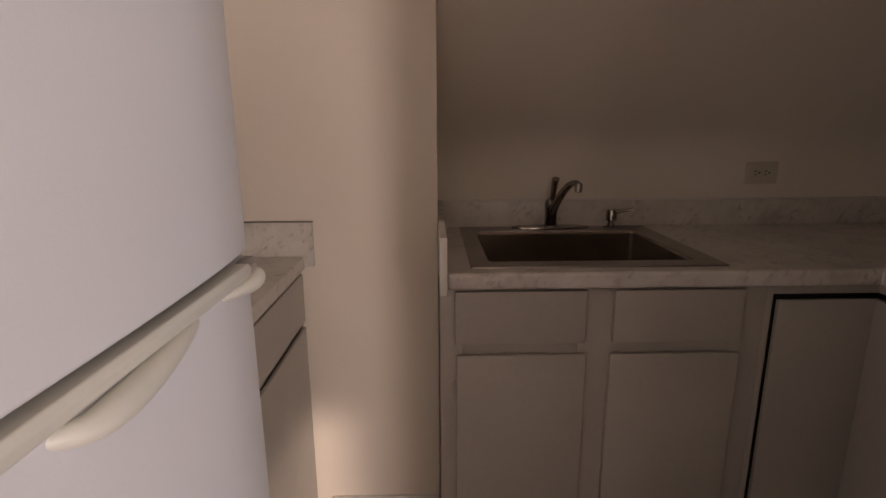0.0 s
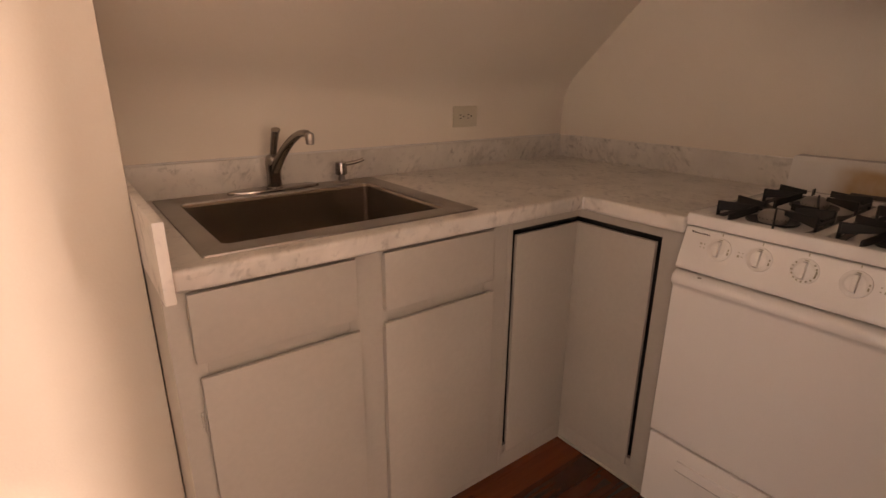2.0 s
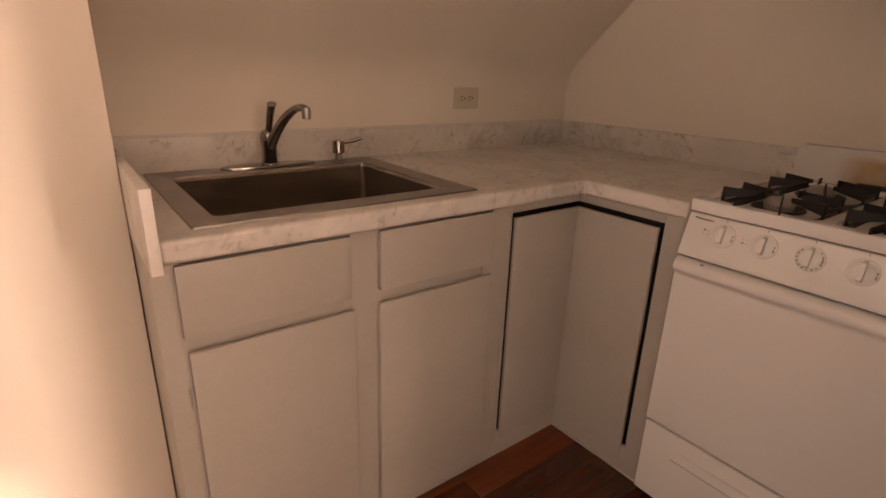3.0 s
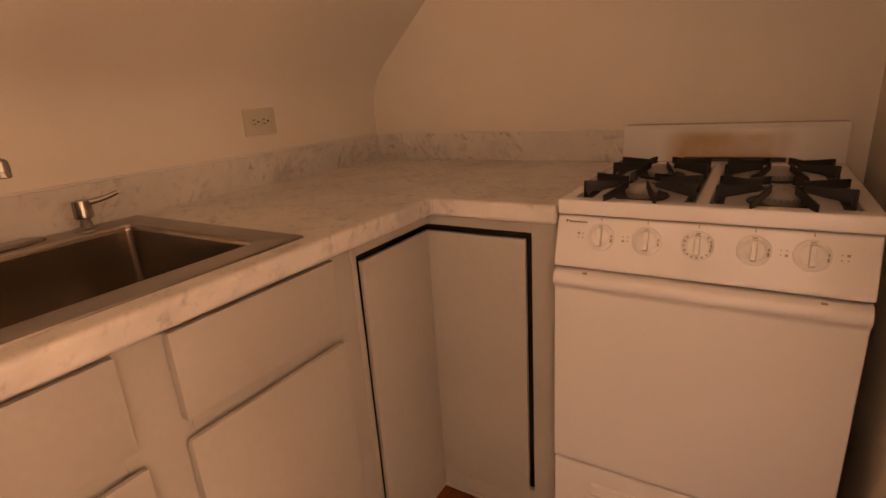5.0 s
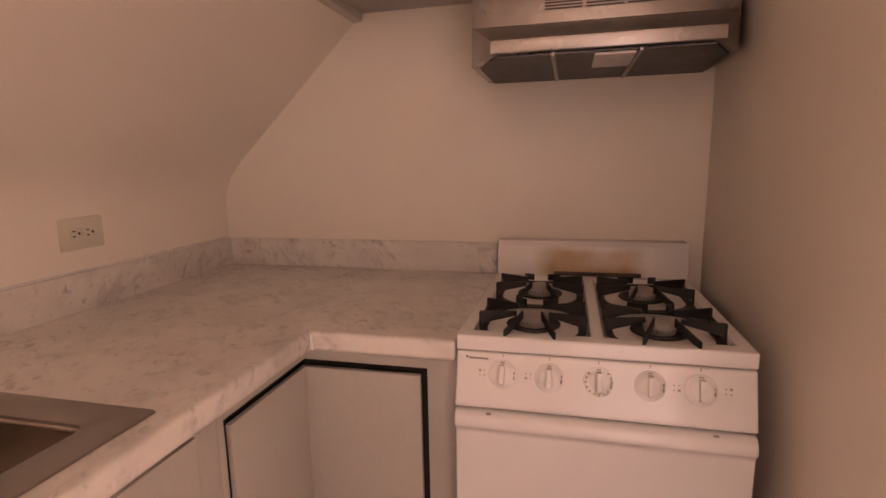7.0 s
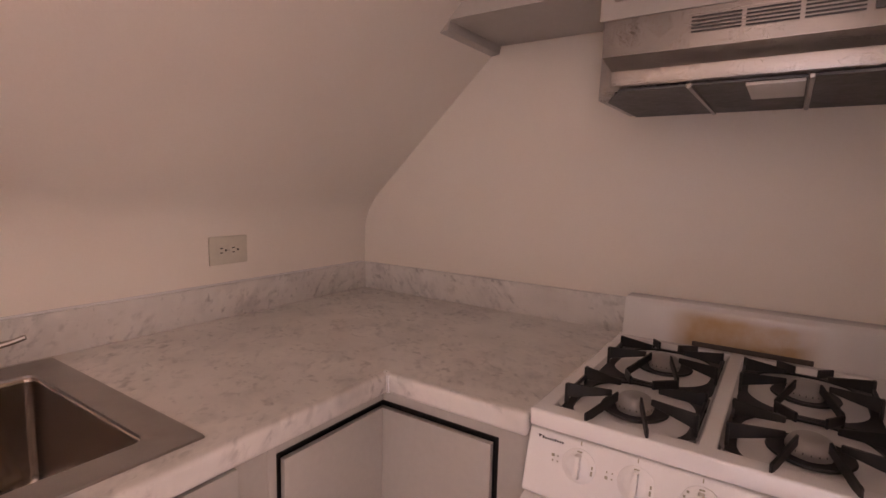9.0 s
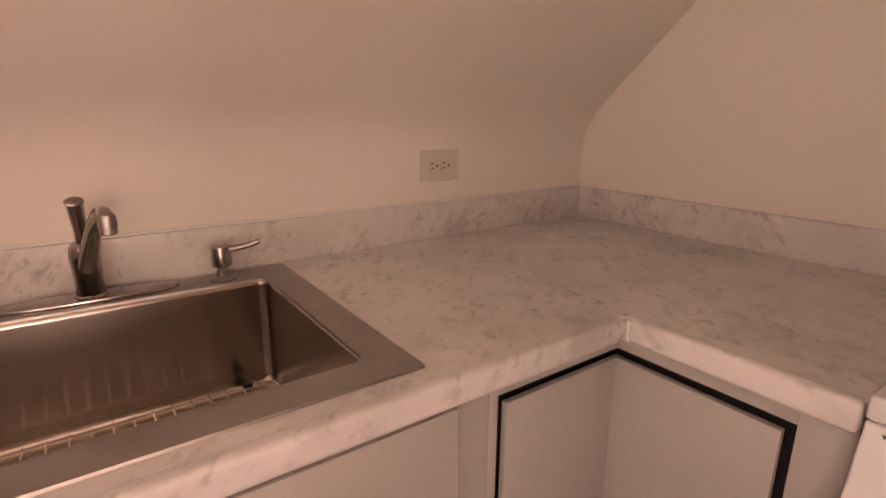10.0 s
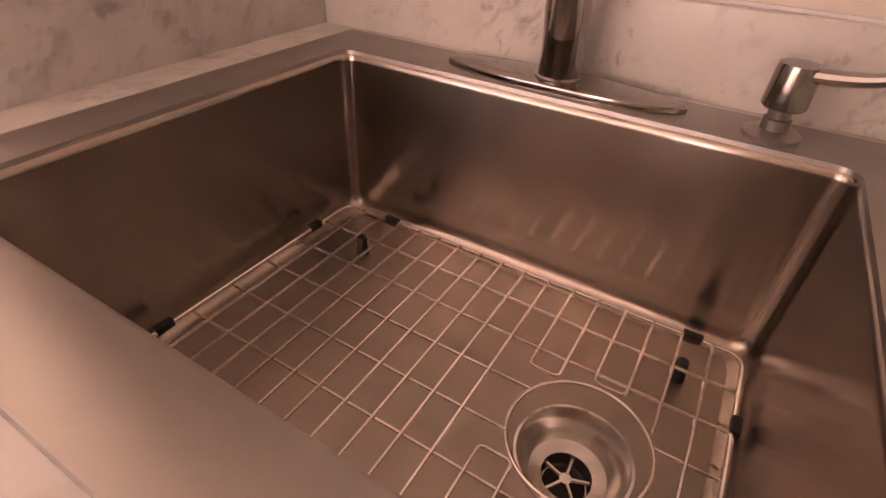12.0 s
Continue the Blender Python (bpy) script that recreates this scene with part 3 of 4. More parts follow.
def sink_grid():
    t = thing("sink_grid", (-1.4, -0.345, FLOOR_Z + 0.001), "steel wire bottom grid with black rubber feet in the sink bowl", "sink grid")
    x0, x1, y0, y1, z = -1.676, -1.131, -0.548, -0.163, 0.701
    cx, cy, ring = DRAIN_AT[0], DRAIN_AT[1], 0.066
    part("frame_wire", tube([(x, y, z) for x, y in round_rect(x0, x1, y0, y1, 0.018)], 0.0026, 8, True), WIRE, t)
    part("ring_wire", tube([(cx + ring * math.cos(a), cy + ring * math.sin(a), z - 0.001) for a in [2 * math.pi * k / 48 for k in range(48)]], 0.0022, 8, True), WIRE, t)
    n = 17
    step = (x1 - x0) / n
    inside = [k for k in range(1, n) if abs(x0 + k * step - cx) < ring + 0.012]
    pairs = [inside[k:k + 2] for k in range(0, len(inside), 2)]
    for k in range(1, n):
        x = x0 + k * step
        if k not in inside:
            part("long_wire", tube([(x, y0, z + 0.003), (x, y1, z + 0.003)], 0.0019, 6), WIRE, t)
    for pair in pairs:
        xa, xb = x0 + pair[0] * step, x0 + pair[-1] * step
        reach = math.sqrt(max(ring ** 2 - min(abs(xa - cx), abs(xb - cx), ring) ** 2, 0)) + 0.003
        for end, sgn in ((y1, 1), (y0, -1)):
            ye = cy + sgn * reach
            if xa == xb:
                part("long_wire", tube([(xa, end, z + 0.003), (xa, ye, z + 0.003)], 0.0019, 6), WIRE, t)
                continue
            r = 0.006
            pts = [(xa, end, z + 0.003), (xa, ye + sgn * r, z + 0.003)]
            pts += [(xa + r - r * math.cos(a), ye + sgn * (r - r * math.sin(a)), z + 0.003) for a in (0.4, 0.8, 1.2)]
            pts += [(xa + r, ye, z + 0.003), (xb - r, ye, z + 0.003)]
            pts += [(xb - r + r * math.sin(a), ye + sgn * (r - r * math.cos(a)), z + 0.003) for a in (0.4, 0.8, 1.2)]
            pts += [(xb, ye + sgn * r, z + 0.003), (xb, end, z + 0.003)]
            part("loop_wire", tube(pts, 0.0019, 6), WIRE, t)
    m = 7
    for k in range(1, m):
        y = y0 + (y1 - y0) * k / m
        if abs(y - cy) > ring:
            part("cross_wire", tube([(x0, y, z), (x1, y, z)], 0.0019, 6), WIRE, t)
        else:
            dx = math.sqrt(ring ** 2 - (y - cy) ** 2)
            part("cross_wire", tube([(x0, y, z), (cx - dx, y, z)], 0.0019, 6), WIRE, t)
            part("cross_wire", tube([(cx + dx, y, z), (x1, y, z)], 0.0019, 6), WIRE, t)
    for x, y in ((-1.605, -0.222), (-1.187, -0.208), (-1.612, -0.505), (-1.187, -0.505)):
        part("rubber_foot", lathe([(0.006, 0.0), (0.009, 0.002), (0.0075, 0.014), (0.006, 0.029), (0.0, 0.029)], (x, y, FLOOR_Z + 0.0015), 12), RUBBER, t, "black rubber foot")
    for x, y, sx, sy in ((x0 - 0.002, -0.235, 0.006, 0.014), (x0 - 0.002, -0.470, 0.006, 0.014), (-1.598, y1 + 0.002, 0.014, 0.006), (-1.185, y1 + 0.002, 0.014, 0.006), (x1 + 0.002, -0.262, 0.006, 0.014), (x1 + 0.002, -0.470, 0.006, 0.014)):
        part("rubber_bumper", box((x - sx * 0.8, y - sy * 0.8, z - 0.005), (x + sx * 0.8, y + sy * 0.8, z + 0.005), 0.0025), RUBBER, t, "black rubber bumper")


sink_grid()


# ---- tap and soap pump ----
def faucet():
    x, y, z = -1.418, -0.079, TOP + 0.004
    t = thing("faucet", (x, y, z), "dark brushed nickel single-lever kitchen faucet on an oval deck plate", "faucet")
    plate = bmesh.new()
    n = 48
    loops = []
    for s, h in ((1.0, 0.0), (1.0, 0.0055), (0.985, 0.0075), (0.95, 0.0085), (0.6, 0.0095)):
        loops.append([plate.verts.new((x + 0.145 * s * math.copysign(abs(math.cos(a)) ** 0.8, math.cos(a)), y + 0.034 * s * math.sin(a), z + h)) for a in [2 * math.pi * k / n for k in range(n)]])
    for a, b in zip(loops, loops[1:]):
        for k in range(n):
            plate.faces.new((a[k], a[(k + 1) % n], b[(k + 1) % n], b[k]))
    plate.faces.new(loops[-1])
    plate.faces.new(loops[0])
    bmesh.ops.recalc_face_normals(plate, faces=plate.faces)
    part("deck_plate", plate, NICKEL, t, "oval steel deck plate")
    part("collar", lathe([(0.027, 0.006), (0.0265, 0.011), (0.024, 0.013), (0.0, 0.013)], (x, y, z), 28), NICKEL, t)
    body = tube(curve([(x, y, z + 0.009), (x, y - 0.002, z + 0.04), (x, y - 0.004, z + 0.075), (x, y - 0.006, z + 0.098), (x, y - 0.008, z + 0.112)], 5), [0.0235, 0.0232, 0.023, 0.0228, 0.0225, 0.0225, 0.0226, 0.0228, 0.023, 0.0235, 0.024, 0.0245, 0.0245, 0.024, 0.0235, 0.0228, 0.022, 0.020, 0.017, 0.013, 0.009], 20)
    part("body", body, NICKEL, t)
    spout_line = curve([(x + 0.002, y - 0.012, z + 0.066), (x + 0.011, y - 0.045, z + 0.106), (x + 0.022, y - 0.098, z + 0.152), (x + 0.030, y - 0.156, z + 0.181), (x + 0.034, y - 0.198, z + 0.187), (x + 0.036, y - 0.216, z + 0.182)], 5)
    k = len(spout_line)
    part("spout", tube(spout_line, [0.0180 - 0.0075 * min(i / (k - 1) * 1.5, 1) ** 0.8 for i in range(k)], 18), NICKEL, t)
    nx, ny = x + 0.036, y - 0.218
    part("nozzle", lathe([(0.0, 0.192), (0.007, 0.191), (0.0108, 0.188), (0.0122, 0.183), (0.0126, 0.171), (0.0118, 0.170), (0.0118, 0.161), (0.0100, 0.159), (0.0, 0.160)], (nx, ny, z), 24), STEEL_RIM, t, "bright banded spray nozzle")
    lever_line = curve([(x, y - 0.008, z + 0.104), (x + 0.001, y - 0.018, z + 0.128), (x, y - 0.034, z + 0.156), (x - 0.001, y - 0.052, z + 0.180), (x - 0.001, y - 0.060, z + 0.190)], 5)
    k = len(lever_line)
    part("lever", tube(lever_line, [0.0105 + 0.0042 * (i / (k - 1)) ** 2 if i < k - 1 else 0.012 for i in range(k)], 18, flat=0.75), NICKEL, t, "flared upright lever handle")


faucet()


def soap_dispenser():
    x, y, z = -1.193, -0.088, TOP + 0.004
    t = thing("soap_dispenser", (x, y, z), "dark brushed nickel soap pump on the sink rim", "soap dispenser")
    part("base_ring", lathe([(0.0265, 0.0), (0.0265, 0.004), (0.022, 0.007), (0.012, 0.008), (0.0, 0.008)], (x, y, z), 28), STEEL_RIM, t)
    part("neck", lathe([(0.0125, 0.006), (0.0125, 0.018), (0.0105, 0.019), (0.0105, 0.036)], (x, y, z), 24), STEEL_RIM, t)
    part("pump_head", lathe([(0.0, 0.029), (0.018, 0.029), (0.0200, 0.031), (0.0188, 0.064), (0.0178, 0.069), (0.0, 0.070)], (x, y, z), 24), NICKEL, t)
    pts = curve([(x + 0.008, y - 0.003, z + 0.062), (x + 0.030, y - 0.012, z + 0.065), (x + 0.052, y - 0.021, z + 0.070), (x + 0.070, y - 0.029, z + 0.077)], 4)
    part("pump_spout", tube(pts, [0.0105 - 0.0030 * i / (len(pts) - 1) for i in range(len(pts))], 10, flat=0.7), NICKEL, t)


soap_dispenser()


# ---- outlet ----
def wall_outlet():
    x0, x1, z0, z1 = -0.656, -0.532, 1.067, 1.150
    cx, cz = (x0 + x1) / 2, (z0 + z1) / 2
    t = thing("wall_outlet", (cx, -0.001, cz), "ivory plastic double wall outlet set sideways above the backsplash", "outlet")
    part("cover_plate", box((x0, -0.0065, z0), (x1, -0.0005, z1), 0.003), IVORY, t)
    for k in (-1, 1):
        c = cx + k * 0.0195
        rec = part("receptacle", box((c - 0.016, -0.0085, cz - 0.014), (c + 0.016, -0.006, cz + 0.014), 0.002), IVORY, t)
        for a, b, w, h in ((-0.006, 0.0065, 0.0090, 0.0030), (-0.006, -0.0065, 0.0075, 0.0030), (0.0085, 0.0, 0.0060, 0.0060)):
            part("slot", box((c + a - w / 2, -0.0092, cz + b - h / 2), (c + a + w / 2, -0.008, cz + b + h / 2)), DARK, rec, "dark plug slot")
    part("screw", lathe([(0.003, -0.001), (0.003, 0.001), (0.0, 0.0012)], (cx, -0.0068, cz), 10), HINGE, t)


wall_outlet()


# ---- stove ----
YL, YR = -1.016, -1.574        # its two sides
SFX = -0.673


def stove():
    t = thing("stove", (-0.36, -1.295, 0), "white enamel freestanding gas stove with four black grates", "stove")
    part("body", box((-0.655, YL - 0.004, 0.045), (-0.03, YR + 0.004, 0.888), 0.003), ENAMEL, t)
    for x in (-0.62, -0.08):
        for y in (YL - 0.03, YR + 0.03):
            part("leg", lathe([(0.012, 0.0), (0.014, 0.003), (0.010, 0.008), (0.009, 0.05)], (x, y, 0.0), 14), ENAMEL, t)
    # cook top with two sunken wells
    wells = [(-0.635, -0.112, -1.046, -1.281), (-0.635, -0.112, -1.309, -1.544)]
    xs = [SFX, -0.635, -0.112, -0.03]
    ys = [YR, -1.544, -1.309, -1.281, -1.046, YL]
    deck = bmesh.new()
    for i, (a, b) in enumerate(zip(xs, xs[1:])):
        for j, (c, d) in enumerate(zip(ys, ys[1:])):
            if i == 1 and j in (1, 3):
                continue
            box((a, c, 0.893), (b, d, 0.925), bm=deck)
    bmesh.ops.remove_doubles(deck, verts=deck.verts, dist=0.0004)
    kill = [f for f in deck.faces if all(len(e.link_faces) > 2 for e in f.edges)]
    bmesh.ops.delete(deck, geom=kill, context="FACES")
    rounded(deck, 0.005, 3, 60)
    part("cooktop", deck, ENAMEL, t, "white enamel cooktop with sunken wells", 40)
    for x0, x1, y1, y0 in wells:
        pan = bmesh.new()
        loops = []
        for inset, z in ((0.0, 0.9235), (0.004, 0.916), (0.012, 0.911), (0.03, 0.9095)):
            loops.append([pan.verts.new((x, y, z)) for x, y in round_rect(x0 + inset, x1 - inset, y0 + inset, y1 - inset, 0.022)])
        for a, b in zip(loops, loops[1:]):
            for k in range(len(a)):
                pan.faces.new((a[k], a[(k + 1) % len(a)], b[(k + 1) % len(a)], b[k]))
        pan.faces.new(loops[-1])
        bmesh.ops.recalc_face_normals(pan, faces=pan.faces)
        part("well", pan, ENAMEL, t)
    # backguard with scorch mark
    part("backguard", prism([(-0.092, 0.925), (-0.080, 1.015), (-0.070, 1.027), (-0.012, 1.027), (-0.012, 0.88), (-0.092, 0.88)], "y", YL - 0.006, YR + 0.0, 0.004), ENAMEL_SCORCHED, t, "white splash guard with a brown scorch patch")
    part("vent_slot", box((-0.0965, -1.195, 0.926), (-0.090, -1.445, 0.938), 0.002), SOOT, t, "dark sooty oven vent at the splash guard's foot")
    # control panel
    panel = part("control_panel", prism([(SFX + 0.014, 0.891), (SFX + 0.002, 0.889), (SFX - 0.027, 0.790), (SFX - 0.025, 0.782), (SFX + 0.02, 0.782)], "y", YL - 0.001, YR + 0.001, 0.004, 3), ENAMEL, t)
    tilt = math.atan2(0.029, 0.099)

    def on_panel(y, z):
        return Vector((SFX + 0.002 - 0.029 * (0.889 - z) / 0.099 - 0.001, y, z))
    for k, y in enumerate((-1.112, -1.204, -1.297, -1.390, -1.478)):
        at = on_panel(y, 0.851)
        m = Matrix.Translation(at) @ Matrix.Rotation(radians(-90) + tilt, 4, "Y")
        dial = lathe([(0.0, -0.001), (0.0285, -0.001), (0.0280, 0.0008), (0.026, 0.0016), (0.022, 0.0024), (0.0195, 0.0042), (0.016, 0.0056), (0.0, 0.0062)], (0, 0, 0), 36)
        dial.transform(m)
        knob = part("knob", dial, KNOB, panel)
        grip = prism([(-0.021, 0.005), (-0.018, 0.018), (0.018, 0.018), (0.021, 0.005)], "y", -0.0048, 0.0048, 0.002)
        grip.transform(m)
        part_under = new("knob_grip", mesh_of("knob_grip", grip, KNOB))
        part_under.parent = panel
        part_under.matrix_parent_inverse = Matrix.Identity(4)
        marks = bmesh.new()
        box((0.0335, -0.001, -0.0005), (0.040, 0.001, 0.0008), bm=marks)
        if k == 2:
            for a in range(50, 320, 22):
                c, s = math.cos(radians(a)), math.sin(radians(a))
                box((0.024 * c - 0.0017, 0.024 * s - 0.0017, 0.0022), (0.024 * c + 0.0017, 0.024 * s + 0.0017, 0.0040), bm=marks)
        box((0.0225, -0.004, 0.0020), (0.0245, 0.004, 0.0042), bm=marks)
        box((-0.009, -0.0245, 0.0015), (-0.002, -0.0215, 0.0040), bm=marks)
        box((0.001, -0.0245, 0.0015), (0.006, -0.0220, 0.0040), bm=marks)
        if k != 2:
            side = 0.041 if k < 2 else -0.046
            for i, (a, b) in enumerate(((-0.004, -0.0045), (-0.004, 0.0045), (0.005, -0.0045), (0.005, 0.0045))):
                s = 0.0024 if i == (3, 1, 0, 2)[k if k < 2 else k - 1] else 0.0012
                box((a - s, side + b - s, -0.0005), (a + s, side + b + s, 0.0008), bm=marks)
        marks.transform(m)
        ink = new("dial_marks", mesh_of("dial_marks", marks, GREEN))
        ink.parent = panel
        tagged(ink, "small printed dial marks", kind="stuff")
    logo = bmesh.new()
    prism([(-1.0365, 0.8825), (-1.0415, 0.8825), (-1.039, 0.8775)], "x", -0.6745, -0.6725, bm=logo)
    for k in range(9):
        box((-0.6755, -1.0445 - k * 0.0044, 0.8780), (-0.6735, -1.0445 - k * 0.0044 - 0.0024, 0.8806 if k not in (0, 5) else 0.8818), bm=logo)
    plate = new("name_mark", mesh_of("name_mark", logo, PRINT))
    plate.location = (-0.0028, 0, 0)
    plate.parent = panel
    # oven door with its rolled handle lip
    prof = [(-0.655, 0.279), (-0.697, 0.279), (-0.699, 0.289), (-0.699, 0.730), (-0.704, 0.738), (-0.710, 0.744), (-0.712, 0.754), (-0.708, 0.766), (-0.698, 0.774), (-0.69, 0.776), (-0.655, 0.776)]
    door = part("oven_door", prism(prof, "y", YL - 0.001, YR + 0.001, 0.004, 3), ENAMEL, t, "glossy white oven door with a rolled top edge")
    for y in (-1.086, -1.504):
        part("door_screw", box((-0.704, y - 0.005, 0.7700), (-0.695, y + 0.005, 0.7735), 0.0015), HINGE, door, "small dark door catch")
    drawer = part("drawer", box((-0.655, YL - 0.002, 0.030), (-0.696, YR + 0.002, 0.272), 0.005, 3), ENAMEL, t, "white broiler drawer")
    part("drawer_handle", prism([(-0.6955, 0.190), (-0.7005, 0.192), (-0.7065, 0.199), (-0.7035, 0.224), (-0.6955, 0.226)], "y", -1.110, -1.476, 0.0015), ENAMEL, drawer)
    # burners and grates
    spots = [(-0.536, -1.163), (-0.536, -1.427), (-0.265, -1.163), (-0.265, -1.427)]
    for x, y in spots:
        b = part("burner", lathe([(0.056, 0.0), (0.060, 0.003), (0.058, 0.006), (0.045, 0.002), (0.034, 0.001), (0.0, 0.001)], (x, y, 0.9098), 32), IRON, t, "black burner bowl")
        part("burner_head", lathe([(0.031, 0.0), (0.032, 0.004), (0.034, 0.008), (0.034, 0.013), (0.031, 0.020), (0.026, 0.026), (0.020, 0.029), (0.0, 0.030)], (x, y, 0.911), 28), BURNER, b, "grey burner cap")
        ports = bmesh.new()
        for k in range(20):
            a = 2 * math.pi * k / 20
            lathe([(0.0016, -0.0016), (0.0016, 0.0016), (0.0, 0.0018)], (x + 0.0328 * math.cos(a), y + 0.0328 * math.sin(a), 0.9215), 6, ports)
        part("gas_ports", ports, SOOT, b, "ring of small dark gas ports")
    for x, y in spots:
        part("grate", grate(x, y), IRON, t, "black cast-iron pan grate", 30)


def fin(a, b, low_a, low_b, high_a, high_b, w, bm):
    """An upright tapered bar from a to b with its own lower and upper edges."""
    a, b = Vector((*a, 0)), Vector((*b, 0))
    side = (b - a).normalized().cross(Vector((0, 0, 1))) * w / 2
    one = bmesh.new()
    q = [one.verts.new((p + s * side + Vector((0, 0, h)))) for s in (-1, 1) for p, h in ((a, low_a), (b, low_b), (b, high_b), (a, high_a))]
    for f in ((0, 1, 2, 3), (7, 6, 5, 4), (0, 4, 5, 1), (1, 5, 6, 2), (2, 6, 7, 3), (3, 7, 4, 0)):
        one.faces.new([q[i] for i in f])
    bmesh.ops.recalc_face_normals(one, faces=one.faces)
    rounded(one, 0.0012, 1)
    return into(one, bm)


def grate(x, y):
    """A cast grate over one burner: a low frame, side wedges and paired fingers rising to points."""
    bm = bmesh.new()
    hx, hy = 0.132, 0.110
    z0, z1 = 0.9105, 0.950
    loop = round_rect(x - hx, x + hx, y - hy, y + hy, 0.012, 3)
    tube([(a, b, z0 + 0.0025) for a, b in loop], 0.0028, 6, True, bm)
    # flat web that rounds off the frame's corners
    web = bmesh.new()
    rings = []
    for z, ring in ((z0 + 0.001, round_rect(x - hx, x + hx, y - hy, y + hy, 0.012, 8)), (z0 + 0.005, round_rect(x - hx, x + hx, y - hy, y + hy, 0.012, 8)), (z0 + 0.005, round_rect(x - hx + 0.008, x + hx - 0.008, y - hy + 0.013, y + hy - 0.013, 0.085, 8)), (z0 + 0.001, round_rect(x - hx + 0.008, x + hx - 0.008, y - hy + 0.013, y + hy - 0.013, 0.085, 8))):
        rings.append([web.verts.new((a, b, z)) for a, b in ring])
    for p, q in zip(rings, rings[1:] + rings[:1]):
        for k in range(len(p)):
            j = (k + 1) % len(p)
            web.faces.new((p[k], p[j], q[j], q[k]))
    bmesh.ops.recalc_face_normals(web, faces=web.faces)
    into(web, bm)
    for s in (-1, 1):
        # side wedges: tall at the rim, narrowing towards the burner
        for e in (-0.055, 0.055):
            fin((x + e, y + s * (hy + 0.002)), (x + e * 0.55, y + s * 0.034), z1 - 0.025, z1 - 0.011, z1 + 0.003, z1 + 0.000, 0.0048, bm)
            fin((x + e - 0.005, y + s * hy), (x + e + 0.007, y + s * hy), z0, z0, z1 + 0.003, z1 + 0.002, 0.0055, bm)
        fin((x - 0.058, y + s * hy), (x + 0.058, y + s * hy), z1 - 0.022, z1 - 0.022, z1 - 0.013, z1 - 0.013, 0.005, bm)
        # end fingers
        for e in (-1, 1):
            fin((x + s * hx, y + e * 0.050), (x + s * 0.046, y + e * 0.020), z1 - 0.030, z1 - 0.012, z1 - 0.012, z1 + 0.006, 0.0045, bm)
            fin((x + s * hx, y + e * 0.050), (x + s * (hx - 0.007), y + e * 0.048), z0, z0, z1 - 0.012, z1 - 0.010, 0.0045, bm)
    return bm


stove()


# ---- hood, wall cabinet, shelf ----
def range_hood():
    t = thing("range_hood", (-0.15, -1.29, 1.515), "brushed stainless steel range hood under the wall cabinet", "range hood")
    yl, yr = -0.981, -1.608
    part("shell", prism([(-0.001, 1.513), (-0.282, 1.513), (-0.282, 1.517), (-0.275, 1.612), (-0.275, 1.690), (-0.001, 1.690)], "y", yl, yr, 0.002), HOOD_STEEL, t)
    # visor: chamfered at both ends
    visor = bmesh.new()
    low = [(-0.283, yl - 0.001), (-0.430, -1.051), (-0.430, -1.545), (-0.283, yr + 0.001)]
    top = [(-0.277, yl - 0.001), (-0.430, -1.051), (-0.430, -1.545), (-0.277, yr + 0.001)]
    vs = [[visor.verts.new((x, y, z)) for (x, y), z in zip(pts, zs)] for pts, zs in ((low, (1.513, 1.515, 1.515, 1.513)), (top, (1.610, 1.543, 1.543, 1.610)))]
    visor.faces.new(vs[0])
    visor.faces.new((vs[1][0], vs[1][1], vs[1][2], vs[1][3]))
    for i in range(4):
        j = (i + 1) % 4
        visor.faces.new((vs[0][i], vs[0][j], vs[1][j], vs[1][i]))
    bmesh.ops.recalc_face_normals(visor, faces=visor.faces)
    rounded(visor, 0.0025, 2, 15)
    part("visor", visor, HOOD_STEEL, t, "flared steel front lip with slanted corners", 20)
    under = prism([(-0.012, -1.003), (-0.275, -1.003), (-0.410, -1.064), (-0.410, -1.185), (-0.012, -1.185)], "z", 1.508, 1.5125)
    part("filter", under, FILTER, t, "dark grease filter panel")
    under = prism([(-0.012, -1.385), (-0.410, -1.385), (-0.410, -1.53), (-0.275, -1.590), (-0.012, -1.592)], "z", 1.508, 1.5125)
    part("filter", under, FILTER, t, "dark grease filter panel")
    part("middle_panel", box((-0.012, -1.197, 1.5085), (-0.410, -1.374, 1.5125)), FILTER, t)
    for y in (-1.191, -1.380):
        part("divider", box((-0.010, y - 0.004, 1.505), (-0.414, y + 0.004, 1.5125), 0.001), HOOD_STEEL, t)
    part("lamp_lens", box((-0.402, -1.283, 1.502), (-0.235, -1.372, 1.5084), 0.002), LENS, t, "unlit white lamp lens")
    for j, (a, b) in enumerate(((-1.165, -1.256), (-1.264, -1.352), (-1.360, -1.450))):
        for k in range(5):
            z = 1.640 + k * 0.0072
            part("vent_slot", box((-0.2775, a, z), (-0.273, b, z + 0.0032)), BLACK, t, "dark vent slot")
    part("vent_trim", box((-0.2765, -1.157, 1.6765), (-0.274, -1.460, 1.6795), 0.0005), HOOD_STEEL, t)
    sw = part("switch_plate", box((-0.2775, -1.462, 1.640), (-0.274, -1.590, 1.672), 0.001), BLACK, t, "black switch strip")
    part("switch", box((-0.2815, -1.545, 1.653), (-0.277, -1.575, 1.659), 0.001), HOOD_STEEL, sw)


range_hood()


